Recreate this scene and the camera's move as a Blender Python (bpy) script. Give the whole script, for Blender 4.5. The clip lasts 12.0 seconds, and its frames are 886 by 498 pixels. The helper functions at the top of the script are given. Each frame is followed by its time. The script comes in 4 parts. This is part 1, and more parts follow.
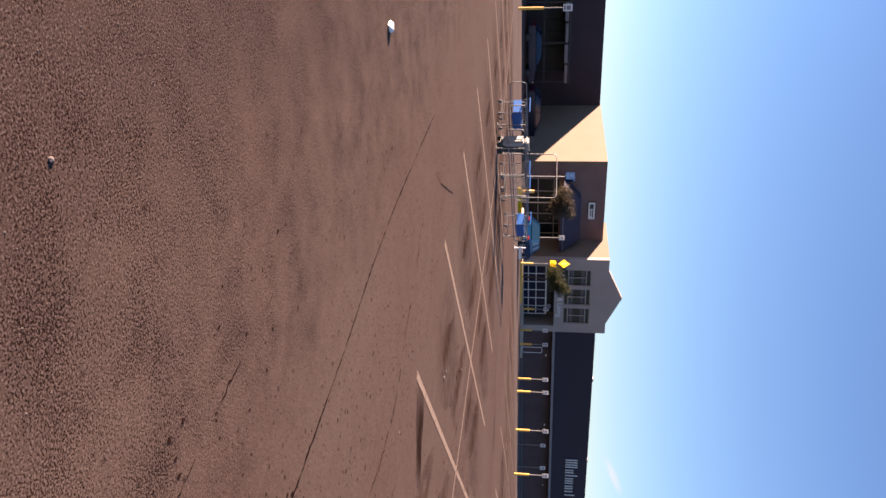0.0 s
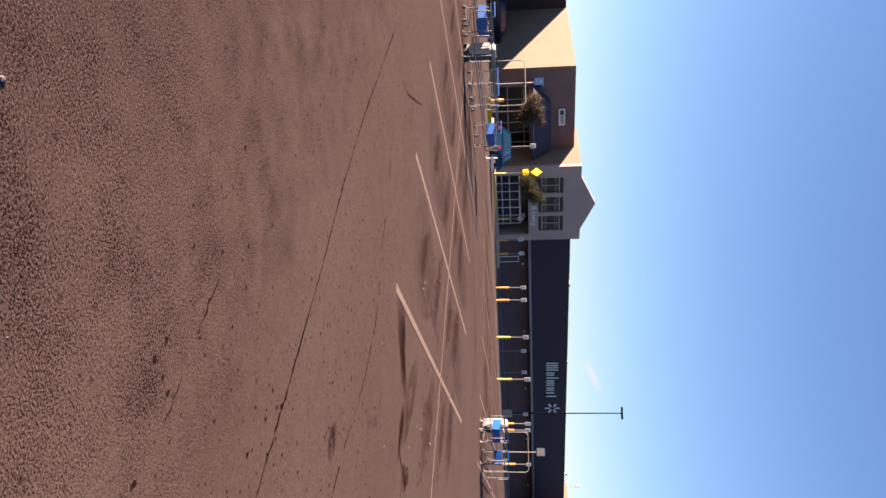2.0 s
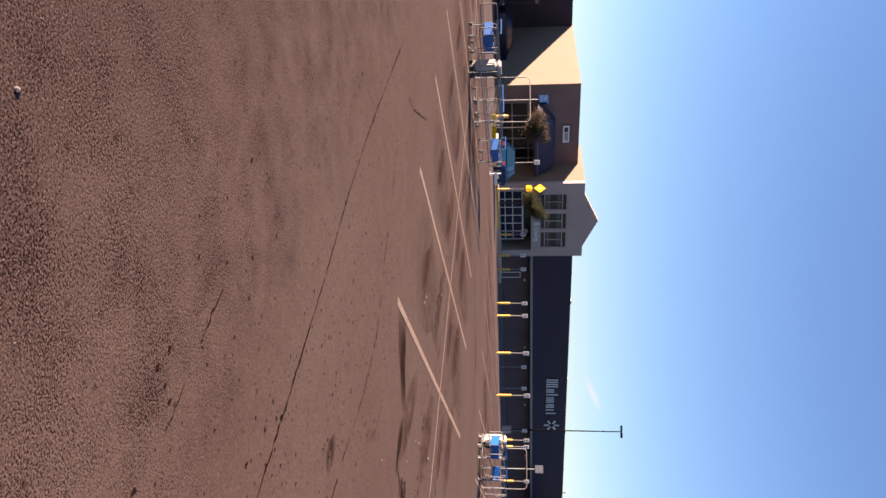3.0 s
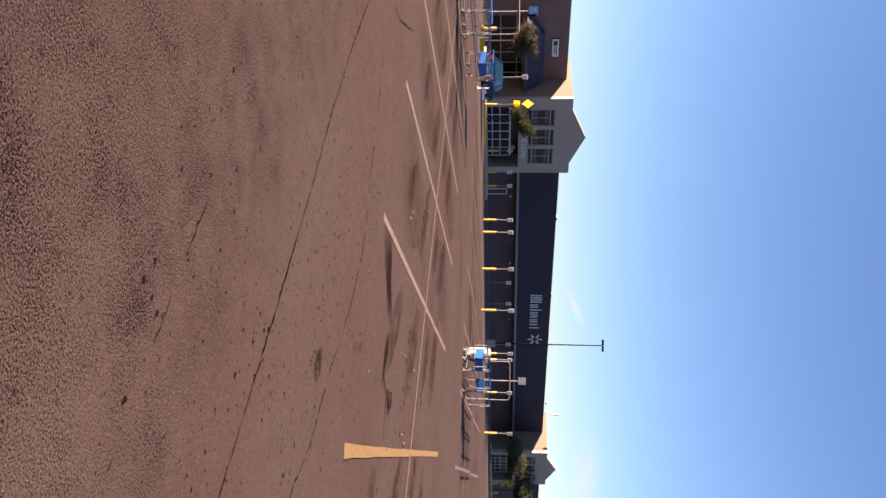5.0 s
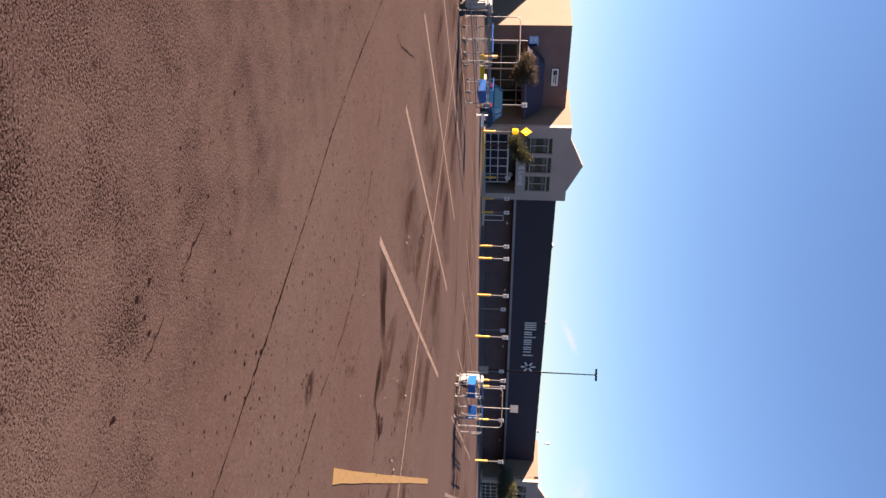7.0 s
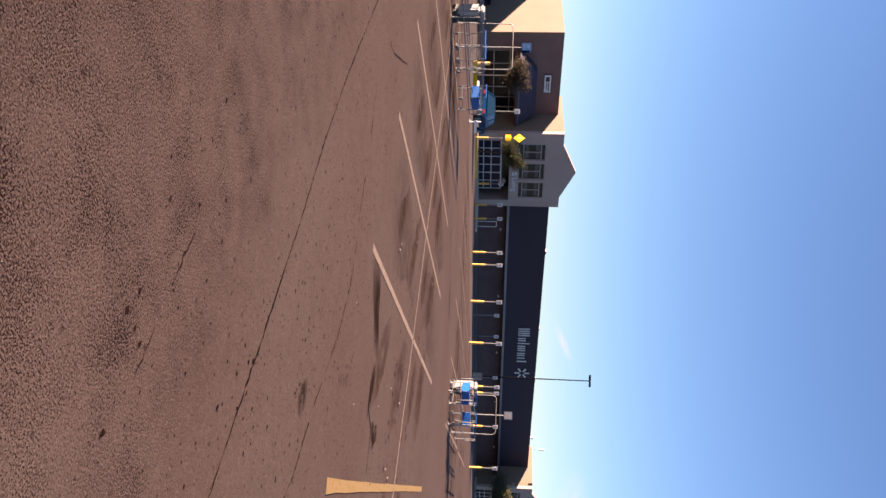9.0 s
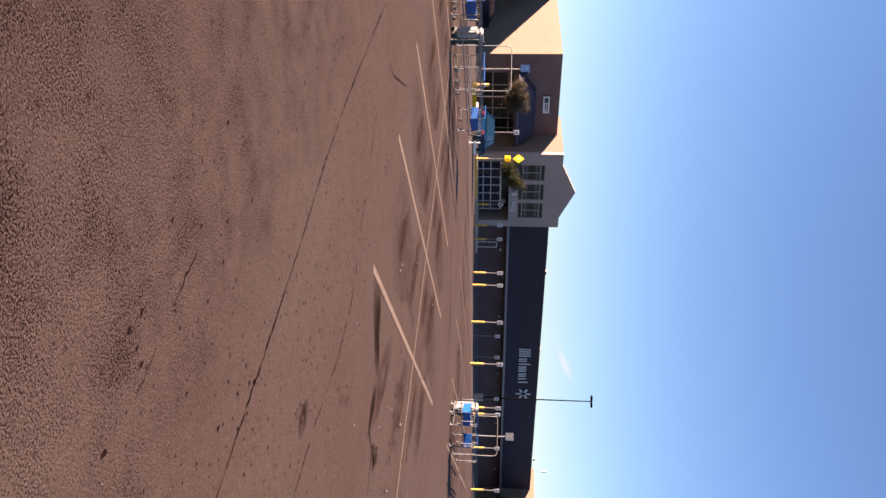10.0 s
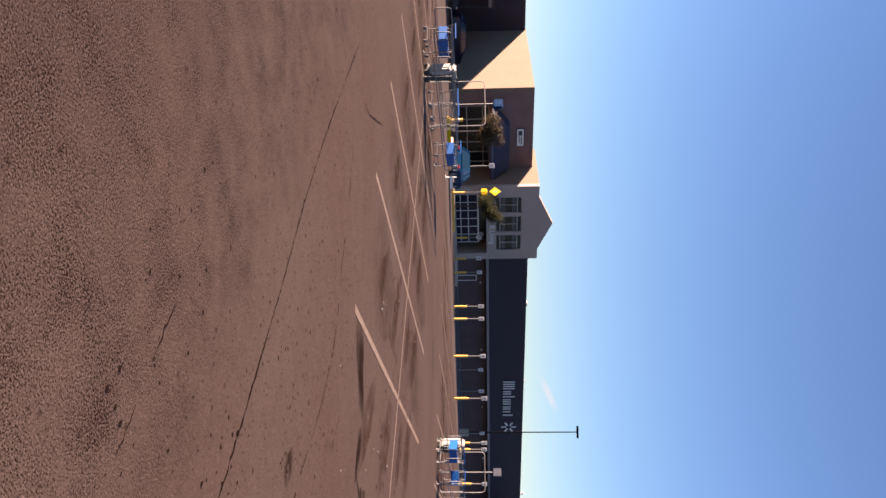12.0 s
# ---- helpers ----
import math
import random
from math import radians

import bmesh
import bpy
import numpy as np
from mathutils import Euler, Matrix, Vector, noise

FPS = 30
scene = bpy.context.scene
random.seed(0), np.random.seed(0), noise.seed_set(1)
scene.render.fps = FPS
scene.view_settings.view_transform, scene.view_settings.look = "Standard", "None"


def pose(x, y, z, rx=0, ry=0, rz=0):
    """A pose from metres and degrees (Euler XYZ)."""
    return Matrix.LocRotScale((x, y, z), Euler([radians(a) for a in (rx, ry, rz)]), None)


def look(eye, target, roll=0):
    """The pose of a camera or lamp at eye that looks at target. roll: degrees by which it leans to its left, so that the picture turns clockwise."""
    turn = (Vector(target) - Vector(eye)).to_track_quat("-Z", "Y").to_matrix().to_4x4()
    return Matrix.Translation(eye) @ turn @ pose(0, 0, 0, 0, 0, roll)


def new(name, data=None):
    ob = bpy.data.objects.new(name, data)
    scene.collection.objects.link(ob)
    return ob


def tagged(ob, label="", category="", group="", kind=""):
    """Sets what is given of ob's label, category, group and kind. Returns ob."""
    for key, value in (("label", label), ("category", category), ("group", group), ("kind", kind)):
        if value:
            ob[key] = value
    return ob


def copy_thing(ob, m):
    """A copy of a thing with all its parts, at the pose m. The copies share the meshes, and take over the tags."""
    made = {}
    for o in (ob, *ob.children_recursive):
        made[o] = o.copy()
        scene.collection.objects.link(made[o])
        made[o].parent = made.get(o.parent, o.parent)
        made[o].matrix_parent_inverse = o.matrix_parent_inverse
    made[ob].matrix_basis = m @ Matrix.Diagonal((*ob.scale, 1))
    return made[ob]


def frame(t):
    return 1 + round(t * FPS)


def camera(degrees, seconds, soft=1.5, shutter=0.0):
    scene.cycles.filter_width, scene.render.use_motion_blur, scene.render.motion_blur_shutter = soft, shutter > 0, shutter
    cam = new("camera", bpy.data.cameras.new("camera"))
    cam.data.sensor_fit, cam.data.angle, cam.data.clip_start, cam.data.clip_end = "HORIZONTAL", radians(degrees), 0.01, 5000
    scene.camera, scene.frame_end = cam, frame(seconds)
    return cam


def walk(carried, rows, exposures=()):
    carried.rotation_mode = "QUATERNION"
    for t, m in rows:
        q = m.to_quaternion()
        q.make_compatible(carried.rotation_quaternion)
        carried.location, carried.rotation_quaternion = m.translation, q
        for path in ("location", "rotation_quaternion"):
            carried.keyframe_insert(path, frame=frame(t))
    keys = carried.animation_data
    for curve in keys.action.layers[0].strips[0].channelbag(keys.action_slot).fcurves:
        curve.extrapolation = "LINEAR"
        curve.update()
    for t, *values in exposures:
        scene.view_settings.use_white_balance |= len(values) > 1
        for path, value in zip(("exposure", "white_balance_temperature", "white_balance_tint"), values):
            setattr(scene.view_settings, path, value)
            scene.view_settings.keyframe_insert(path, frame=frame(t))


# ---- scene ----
EXPO = 2.43
cam = camera(60.0, 12.0, soft=1.5)
# seconds, eye x y z, heading, tilt, lean; the phone is held sideways, so the picture lies on its side
PATH = [
    (0, -0.018, 0.042, 1.644, -31.114, -7.81, 1.302),
    (0.5, -0.021, 0.005, 1.651, -34.171, -7.139, 0.083),
    (1, -0.01, -0.008, 1.658, -35.344, -7.275, -1.083),
    (1.5, 0.001, 0.018, 1.646, -35.344, -6.788, -0.535),
    (2, 0.022, 0.009, 1.649, -37.485, -5.904, -1.298),
    (2.5, 0.008, -0.005, 1.652, -38.016, -5.774, -1.058),
    (3, -0.007, -0.021, 1.653, -36.416, -6.049, -0.27),
    (3.5, 0.018, 0.007, 1.649, -36.865, -5.932, -0.351),
    (3.7, 0.023, 0.002, 1.645, -38.059, -6.008, -0.821),
    (5.3, 0.008, -0.023, 1.652, -42.969, -4.96, 0.926),
    (5.5, 0.026, 0.024, 1.646, -42.811, -5.016, 1.154),
    (6, 0.006, -0.008, 1.651, -41.929, -4.974, 1.229),
    (6.5, 0.007, 0.004, 1.648, -41.479, -5.092, 1.61),
    (7, -0.005, -0.018, 1.655, -40.814, -4.713, 1.975),
    (7.2, -0.005, 0.006, 1.645, -40.794, -4.573, 2.116),
    (9, 0.007, 0.014, 1.648, -40.33, -4.229, 1.782),
    (9.5, -0.006, -0.016, 1.653, -39.853, -4.201, 1.297),
    (10, -0.008, -0.016, 1.654, -38.777, -4.289, 1.36),
    (10.5, 0.007, 0.008, 1.647, -36.37, -4.401, 1.073),
    (11, -0.029, -0.025, 1.66, -33.445, -4.232, 0.708),
    (11.5, 0.004, 0.004, 1.646, -33.057, -3.678, 0.87),
    (12, -0.005, 0.055, 1.622, -36.222, -2.736, -0.815),

]
walk(cam, [(t, pose(x, y, z, 90 + tilt, 0, heading) @ pose(0, 0, 0, 0, 0, 90 + lean))
           for t, x, y, z, heading, tilt, lean in PATH],
     exposures=[(0.0, EXPO, 7450, 29), (11.6, EXPO, 7450, 29), (12.0, EXPO - 0.10, 7450, 29)])

# ---- sky and sun: low sun behind the store, to the side
SUN_AZ, SUN_EL = radians(-53), radians(15.2)
world = bpy.data.worlds.new("sky")
scene.world = world
world.use_nodes = True
wn = world.node_tree.nodes
sky = wn.new("ShaderNodeTexSky")
sky.sky_type, sky.sun_disc = "NISHITA", False
sky.sun_elevation, sky.sun_rotation = SUN_EL, SUN_AZ
sky.air_density, sky.dust_density, sky.ozone_density = 1.12, 0.0, 6.0
wn["Background"].inputs["Strength"].default_value = 0.0505
world.node_tree.links.new(sky.outputs[0], wn["Background"].inputs["Color"])
sun_way = Vector((math.sin(SUN_AZ) * math.cos(SUN_EL), math.cos(SUN_AZ) * math.cos(SUN_EL), math.sin(SUN_EL)))
sun = new("sun", bpy.data.lights.new("sun", "SUN"))
sun.data.energy, sun.data.angle, sun.data.color = 5.0, radians(0.5), (1.0, 0.88, 0.72)
sun.matrix_world = look(sun_way * 100, (0, 0, 0))


# ---- materials
def nodes_of(name, rough=0.8, metal=0.0):
    m = bpy.data.materials.new(name)
    m.use_nodes = True
    b = m.node_tree.nodes["Principled BSDF"]
    b.inputs["Roughness"].default_value, b.inputs["Metallic"].default_value = rough, metal
    return m, m.node_tree, b


def mix(nt, fac, a, b, blend="MIX"):
    n = nt.nodes.new("ShaderNodeMix")
    n.data_type, n.blend_type = "RGBA", blend
    for sock, v in ((n.inputs[0], fac), (n.inputs[6], a), (n.inputs[7], b)):
        if hasattr(v, "is_output"):
            nt.links.new(v, sock)
        else:
            sock.default_value = v if isinstance(v, (int, float)) else (*v, 1)
    return n.outputs[2]


def tex(nt, kind, scale, detail=2.0, vec=None, stretch=None):
    n = nt.nodes.new("ShaderNodeTex" + kind)
    n.inputs["Scale"].default_value = scale
    if kind == "Noise":
        n.inputs["Detail"].default_value = detail
    if vec is None:
        vec = nt.nodes.new("ShaderNodeNewGeometry").outputs["Position"]
    if stretch:
        mp = nt.nodes.new("ShaderNodeMapping")
        mp.inputs["Scale"].default_value = stretch
        mp.inputs["Rotation"].default_value = (0, 0, 0)
        nt.links.new(vec, mp.inputs[0])
        vec = mp.outputs[0]
    nt.links.new(vec, n.inputs["Vector"])
    return n


def flat(n):
    n.voronoi_dimensions = "2D"
    return n


def ramp(nt, value, lo, hi):
    n = nt.nodes.new("ShaderNodeMapRange")
    n.inputs["From Min"].default_value, n.inputs["From Max"].default_value = lo, hi
    nt.links.new(value, n.inputs["Value"])
    return n.outputs["Result"]


def times(nt, a, b):
    n = nt.nodes.new("ShaderNodeMath")
    n.operation = "MULTIPLY"
    for s, v in zip(n.inputs, (a, b)):
        if hasattr(v, "is_output"):
            nt.links.new(v, s)
        else:
            s.default_value = v
    return n.outputs[0]


def bump(nt, bsdf, height, strength, dist):
    n = nt.nodes.new("ShaderNodeBump")
    n.inputs["Strength"].default_value, n.inputs["Distance"].default_value = strength, dist
    nt.links.new(height, n.inputs["Height"])
    nt.links.new(n.outputs[0], bsdf.inputs["Normal"])


def paint(name, col, rough=0.7, metal=0.0, vary=0.25, grain=9.0, relief=0.15, dirt=0.3, spec=0.5):
    """A worn painted or moulded surface: broad stains, fine grain, slight relief."""
    m, nt, b = nodes_of(name, rough, metal)
    b.inputs["Specular IOR Level"].default_value = spec
    dark = tuple(c * (1 - vary) for c in col)
    big = ramp(nt, tex(nt, "Noise", 0.6, 4).outputs["Fac"], 0.35, 0.7)
    fine = ramp(nt, tex(nt, "Noise", grain, 4).outputs["Fac"], 0.3, 0.7)
    c = mix(nt, big, col, dark)
    c = mix(nt, times(nt, fine, dirt), c, tuple(v * 0.7 + 0.01 for v in col))
    nt.links.new(c, b.inputs["Base Color"])
    bump(nt, b, fine, relief, 0.01)
    return m


def asphalt():
    m, nt, b = nodes_of("asphalt", 0.95)
    b.inputs["Specular IOR Level"].default_value = 0.04
    grit = flat(tex(nt, "Voronoi", 110))
    chips = flat(tex(nt, "Voronoi", 48))
    fine = tex(nt, "Noise", 170, 4).outputs["Fac"]
    mid = tex(nt, "Noise", 3.2, 5).outputs["Fac"]
    big = tex(nt, "Noise", 0.30, 4).outputs["Fac"]
    rough = tex(nt, "Noise", 0.9, 3).outputs["Fac"]
    lane = tex(nt, "Noise", 0.45, 3, stretch=(1.0, 0.10, 1.0)).outputs["Fac"]
    c = mix(nt, ramp(nt, big, 0.3, 0.7), (0.096, 0.0670, 0.0535), (0.085, 0.0532, 0.0410))
    c = mix(nt, times(nt, ramp(nt, lane, 0.50, 0.70), 0.08), c, (0.046, 0.0240, 0.0205))
    c = mix(nt, times(nt, ramp(nt, mid, 0.45, 0.75), 0.18), c, (0.050, 0.0275, 0.0240))
    # aggregate: pale and dark chips
    c = mix(nt, times(nt, ramp(nt, chips.outputs["Color"], 0.60, 0.95), 0.35), c, (0.146, 0.092, 0.082))
    c = mix(nt, times(nt, ramp(nt, grit.outputs["Color"], 0.60, 0.90), 0.45), c, (0.033, 0.0170, 0.0145))
    c = mix(nt, times(nt, ramp(nt, fine, 0.52, 0.72), 0.45), c, (0.029, 0.0155, 0.0135))
    # older, coarser surfacing along the lane edge
    sep = nt.nodes.new("ShaderNodeSeparateXYZ")
    nt.links.new(nt.nodes.new("ShaderNodeNewGeometry").outputs["Position"], sep.inputs[0])
    side = nt.nodes.new("ShaderNodeMath")
    side.operation = "ADD"
    nt.links.new(sep.outputs["X"], side.inputs[0])
    nt.links.new(times(nt, tex(nt, "Noise", 0.9, 4).outputs["Fac"], 2.4), side.inputs[1])
    old = ramp(nt, side.outputs[0], 5.0, 3.6)
    edge2 = ramp(nt, side.outputs[0], 3.3, 1.9)
    c = mix(nt, times(nt, edge2, 0.62), c, (0.037, 0.0220, 0.0190))
    fresh = ramp(nt, old, 0.0, 1.0)
    c = mix(nt, times(nt, times(nt, old, ramp(nt, tex(nt, "Noise", 1.7, 4).outputs["Fac"], 0.30, 0.60)), 0.22), c, (0.052, 0.0300, 0.0255))
    stones = tex(nt, "Noise", 108, 2.2, stretch=(1.0, 1.0, 0.0)).outputs["Fac"]
    c = mix(nt, times(nt, times(nt, ramp(nt, stones, 0.46, 0.34), ramp(nt, fresh, -0.35, 1.0)), 0.55), c, (0.175, 0.125, 0.105))
    # open pits between the stones, thick in ravelled patches
    gap = nt.nodes.new("ShaderNodeMath")
    gap.operation = "ADD"
    nt.links.new(stones, gap.inputs[0])
    nt.links.new(times(nt, tex(nt, "Noise", 3.0, 6).outputs["Fac"], 0.33), gap.inputs[1])
    hole = times(nt, ramp(nt, gap.outputs[0], 0.735, 0.775), ramp(nt, fresh, -0.10, 1.0))
    c = mix(nt, times(nt, hole, 0.95), c, (0.0150, 0.0062, 0.0046))
    # larger torn-out stones in the worst patches
    torn = nt.nodes.new("ShaderNodeMath")
    torn.operation = "ADD"
    nt.links.new(tex(nt, "Noise", 82, 1.8, stretch=(1.0, 1.0, 0.0)).outputs["Fac"], torn.inputs[0])
    nt.links.new(times(nt, tex(nt, "Noise", 2.3, 4, stretch=(1.0, 1.0, 0.0)).outputs["Fac"], 0.62), torn.inputs[1])
    torn_out = times(nt, ramp(nt, torn.outputs[0], 0.945, 0.985), ramp(nt, fresh, -0.05, 0.8))
    c = mix(nt, times(nt, torn_out, 0.95), c, (0.0105, 0.0042, 0.0032))
    # dark drips and gum spots
    for size, keep in ((3.4, 0.58), (5.6, 0.50), (9.0, 0.46)):
        drip = flat(tex(nt, "Voronoi", size))
        drip.inputs["Randomness"].default_value = 1.0
        edge = nt.nodes.new("ShaderNodeMath")
        edge.operation = "ADD"
        nt.links.new(drip.outputs["Distance"], edge.inputs[0])
        nt.links.new(times(nt, tex(nt, "Noise", 30, 3).outputs["Fac"], 0.16), edge.inputs[1])
        spot = times(nt, ramp(nt, edge.outputs[0], 0.155, 0.125), ramp(nt, drip.outputs["Color"], keep, keep + 0.15))
        c = mix(nt, times(nt, times(nt, spot, times(nt, ramp(nt, rough, 0.34, 0.50), ramp(nt, old, 1.9, 0.0))), 0.95), c, (0.0121, 0.0045, 0.0036))
    nt.links.new(c, b.inputs["Base Color"])
    h = nt.nodes.new("ShaderNodeMath")
    h.operation = "SUBTRACT"
    nt.links.new(times(nt, fine, 0.35), h.inputs[0])
    deep = nt.nodes.new("ShaderNodeMath")
    deep.operation = "MAXIMUM"
    nt.links.new(times(nt, hole, 0.8), deep.inputs[0])
    nt.links.new(torn_out, deep.inputs[1])
    nt.links.new(deep.outputs[0], h.inputs[1])
    bump(nt, b, h.outputs[0], 0.65, 0.006)
    return m


def worn_line(name, col, bare):
    m, nt, b = nodes_of(name, 0.9)
    b.inputs["Specular IOR Level"].default_value = 0.1
    wear = ramp(nt, tex(nt, "Noise", 14, 5).outputs["Fac"], 0.5, 0.72)
    grit = ramp(nt, tex(nt, "Noise", 60, 3).outputs["Fac"], 0.55, 0.7)
    c = mix(nt, times(nt, wear, 0.7), col, bare)
    c = mix(nt, times(nt, grit, 0.4), c, bare)
    nt.links.new(c, b.inputs["Base Color"])
    bump(nt, b, grit, 0.3, 0.004)
    return m


def soft_stain(name, col, most, grain=3.5):
    """A soaked-in stain that fades out to its rim."""
    m, nt, b = nodes_of(name, 0.95)
    b.inputs["Specular IOR Level"].default_value = 0.03
    b.inputs["Base Color"].default_value = (*col, 1)
    co = nt.nodes.new("ShaderNodeTexCoord").outputs["Generated"]
    far = nt.nodes.new("ShaderNodeVectorMath")
    far.operation = "DISTANCE"
    flatten = nt.nodes.new("ShaderNodeVectorMath")
    flatten.operation = "MULTIPLY"
    flatten.inputs[1].default_value = (1, 1, 0)
    nt.links.new(co, flatten.inputs[0])
    nt.links.new(flatten.outputs[0], far.inputs[0])
    far.inputs[1].default_value = (0.5, 0.5, 0)
    fade = ramp(nt, far.outputs["Value"], 0.46, 0.16)
    blot = ramp(nt, tex(nt, "Noise", grain, 6).outputs["Fac"], 0.30, 0.56)
    nt.links.new(times(nt, times(nt, fade, blot), most), b.inputs["Alpha"])
    return m


def glass(name, col=(0.02, 0.03, 0.04)):
    m, nt, b = nodes_of(name, 0.12)
    b.inputs["Base Color"].default_value = (*col, 1)
    b.inputs["Specular IOR Level"].default_value = 0.06
    return m


def leafy(name, a, bcol):
    m, nt, b = nodes_of(name, 0.6)
    info = nt.nodes.new("ShaderNodeNewGeometry").outputs["Random Per Island"]
    col = mix(nt, info, a, bcol)
    nt.links.new(col, b.inputs["Base Color"])
    thin, both = nt.nodes.new("ShaderNodeBsdfTranslucent"), nt.nodes.new("ShaderNodeMixShader")
    nt.links.new(col, thin.inputs["Color"])
    both.inputs[0].default_value = 0.35
    nt.links.new(b.outputs[0], both.inputs[1])
    nt.links.new(thin.outputs[0], both.inputs[2])
    nt.links.new(both.outputs[0], nt.nodes["Material Output"].inputs["Surface"])
    return m


ASPHALT = asphalt()
LINE = worn_line("line_paint", (0.255, 0.182, 0.136), (0.056, 0.033, 0.025))
FADED = worn_line("faded_line_paint", (0.205, 0.146, 0.112), (0.066, 0.042, 0.034))
YELLOW_LINE = worn_line("yellow_line_paint", (0.29, 0.180, 0.072), (0.17, 0.105, 0.052))
TAR = paint("tar", (0.012, 0.0052, 0.0040), 0.95, spec=0.03)
OIL = soft_stain("oil_stain", (0.018, 0.0065, 0.0042), 0.85, 7.0)
SMEAR = soft_stain("smooth_stain", (0.020, 0.009, 0.006), 0.8, 1.2)
RUST = soft_stain("rusty_stain", (0.050, 0.0215, 0.0130), 0.45, 2.6)
FAINT = soft_stain("faint_oil_stain", (0.022, 0.010, 0.007), 0.6, 9.0)
SOOT = soft_stain("tyre_grime", (0.026, 0.013, 0.009), 0.24)
SCRAP = paint("dull_paper", (0.17, 0.13, 0.115), 0.9)
FAINT_TREAD = paint("tyre_print", (0.042, 0.025, 0.020), 0.95, spec=0.03)
TREAD = paint("old_crack_fill", (0.017, 0.0065, 0.0048), 0.95, spec=0.03)
CONCRETE = paint("concrete", (0.46, 0.33, 0.25), 0.9, vary=0.3, grain=22, relief=0.3)
LANE = paint("bleached_asphalt", (0.112, 0.081, 0.069), 0.95, vary=0.25, grain=14, relief=0.2, spec=0.05)
# the same concrete with the building's shade put into its colour
SHADECONCRETE = paint("shaded_concrete", (0.110, 0.076, 0.064), 0.9, vary=0.3, grain=22, relief=0.3)
NAVY = paint("navy_wall_paint", (0.0185, 0.0078, 0.0185), 0.8, grain=6, vary=0.2)
TAUPE = paint("taupe_block_paint", (0.088, 0.045, 0.049), 0.85, grain=12)
BROWN = paint("brown_stucco", (0.185, 0.104, 0.090), 0.9, grain=18)
TAN = paint("tan_stucco", (0.160, 0.104, 0.072), 0.9, vary=0.10, grain=18, dirt=0.12)
GREY = paint("grey_stucco", (0.33, 0.255, 0.220), 0.9, vary=0.15, grain=16, dirt=0.2)
DARKWALL = paint("dark_plum_stucco", (0.042, 0.024, 0.028), 0.9, grain=14)
ROOF = paint("roof_membrane", (0.5, 0.47, 0.43), 0.9)
FASCIA = paint("fascia_metal", (0.16, 0.14, 0.15), 0.5, 0.3)
WHITE = paint("white_enamel", (0.55, 0.53, 0.50), 0.45, vary=0.1, dirt=0.2)
SIGNWHITE = paint("sign_white", (0.62, 0.60, 0.58), 0.5, vary=0.05, dirt=0.1)
SHELL = paint("dull_grey_plastic", (0.31, 0.285, 0.265), 0.8, vary=0.2, dirt=0.3)
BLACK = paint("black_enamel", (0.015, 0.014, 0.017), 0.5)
STEEL = paint("galvanised_steel", (0.145, 0.136, 0.136), 0.5, 0.15, vary=0.2, grain=30)
POLE = paint("dark_pole_paint", (0.004, 0.004, 0.005), 0.9, spec=0.02)
YELLOW = paint("safety_yellow", (0.62, 0.33, 0.05), 0.5, vary=0.15, dirt=0.2)
SIGNYELLOW = paint("sign_yellow", (0.56, 0.33, 0.004), 0.7, vary=0.05, dirt=0.1, spec=0.1)
BLUE = paint("cart_blue", (0.001, 0.080, 0.29), 0.55, vary=0.15, dirt=0.15, spec=0.2)
SIGNGREY = paint("sign_grey_blue", (0.095, 0.105, 0.135), 0.8, spec=0.1)
SIGNBLUE = paint("sign_blue", (0.004, 0.030, 0.095), 0.85, spec=0.1, vary=0.1)
AWNING = paint("navy_awning_cloth", (0.030, 0.027, 0.050), 0.8, grain=20)
PANE = glass("window_glass", (0.008, 0.008, 0.010))
PANE.node_tree.nodes["Principled BSDF"].inputs["Specular IOR Level"].default_value = 0.10
WINFRAME = paint("pale_window_frame", (0.30, 0.25, 0.23), 0.7)
DOORGLASS = glass("entrance_glass", (0.012, 0.012, 0.028))
CARGLASS = glass("car_glass", (0.008, 0.030, 0.055))
CARGLASS.node_tree.nodes["Principled BSDF"].inputs["Specular IOR Level"].default_value = 0.5
BLIND = paint("grey_window_blind", (0.11, 0.10, 0.10), 0.8, grain=40)
CARPAINT = paint("teal_blue_car_paint", (0.002, 0.052, 0.125), 0.18, 0.40, vary=0.05, dirt=0.05, relief=0.0)
NAVYCAR = paint("navy_car_paint", (0.004, 0.005, 0.024), 0.3, 0.2, vary=0.05, dirt=0.05, relief=0.0)
RUBBER = paint("rubber", (0.02, 0.02, 0.02), 0.85)
LEAF = leafy("olive_leaves", (0.040, 0.044, 0.014), (0.085, 0.075, 0.026))
LEAFRED = leafy("rusty_leaves", (0.046, 0.044, 0.020), (0.105, 0.064, 0.040))
BARK = paint("bark", (0.028, 0.020, 0.017), 0.95, grain=30, relief=0.6)
SYMBOL = paint("faded_symbol", (0.22, 0.21, 0.23), 0.6)
WHEELGREY = paint("grey_caster", (0.12, 0.11, 0.11), 0.8)
PALEBLUE = paint("pale_blue_print", (0.018, 0.068, 0.16), 0.85, spec=0.1)
GRIT = paint("loose_grit", (0.10, 0.07, 0.058), 0.95)
LIGHTRED = paint("tail_lamp_red", (0.35, 0.01, 0.01), 0.3)


# ---- mesh helpers
def part(name, bm, material, parent=None, label=""):
    me = bpy.data.meshes.new(name)
    bm.to_mesh(me)
    bm.free()
    me.materials.append(material)
    ob = new(name, me)
    if parent is not None:
        ob.parent = parent
    if label:
        ob["label"] = label
    return ob


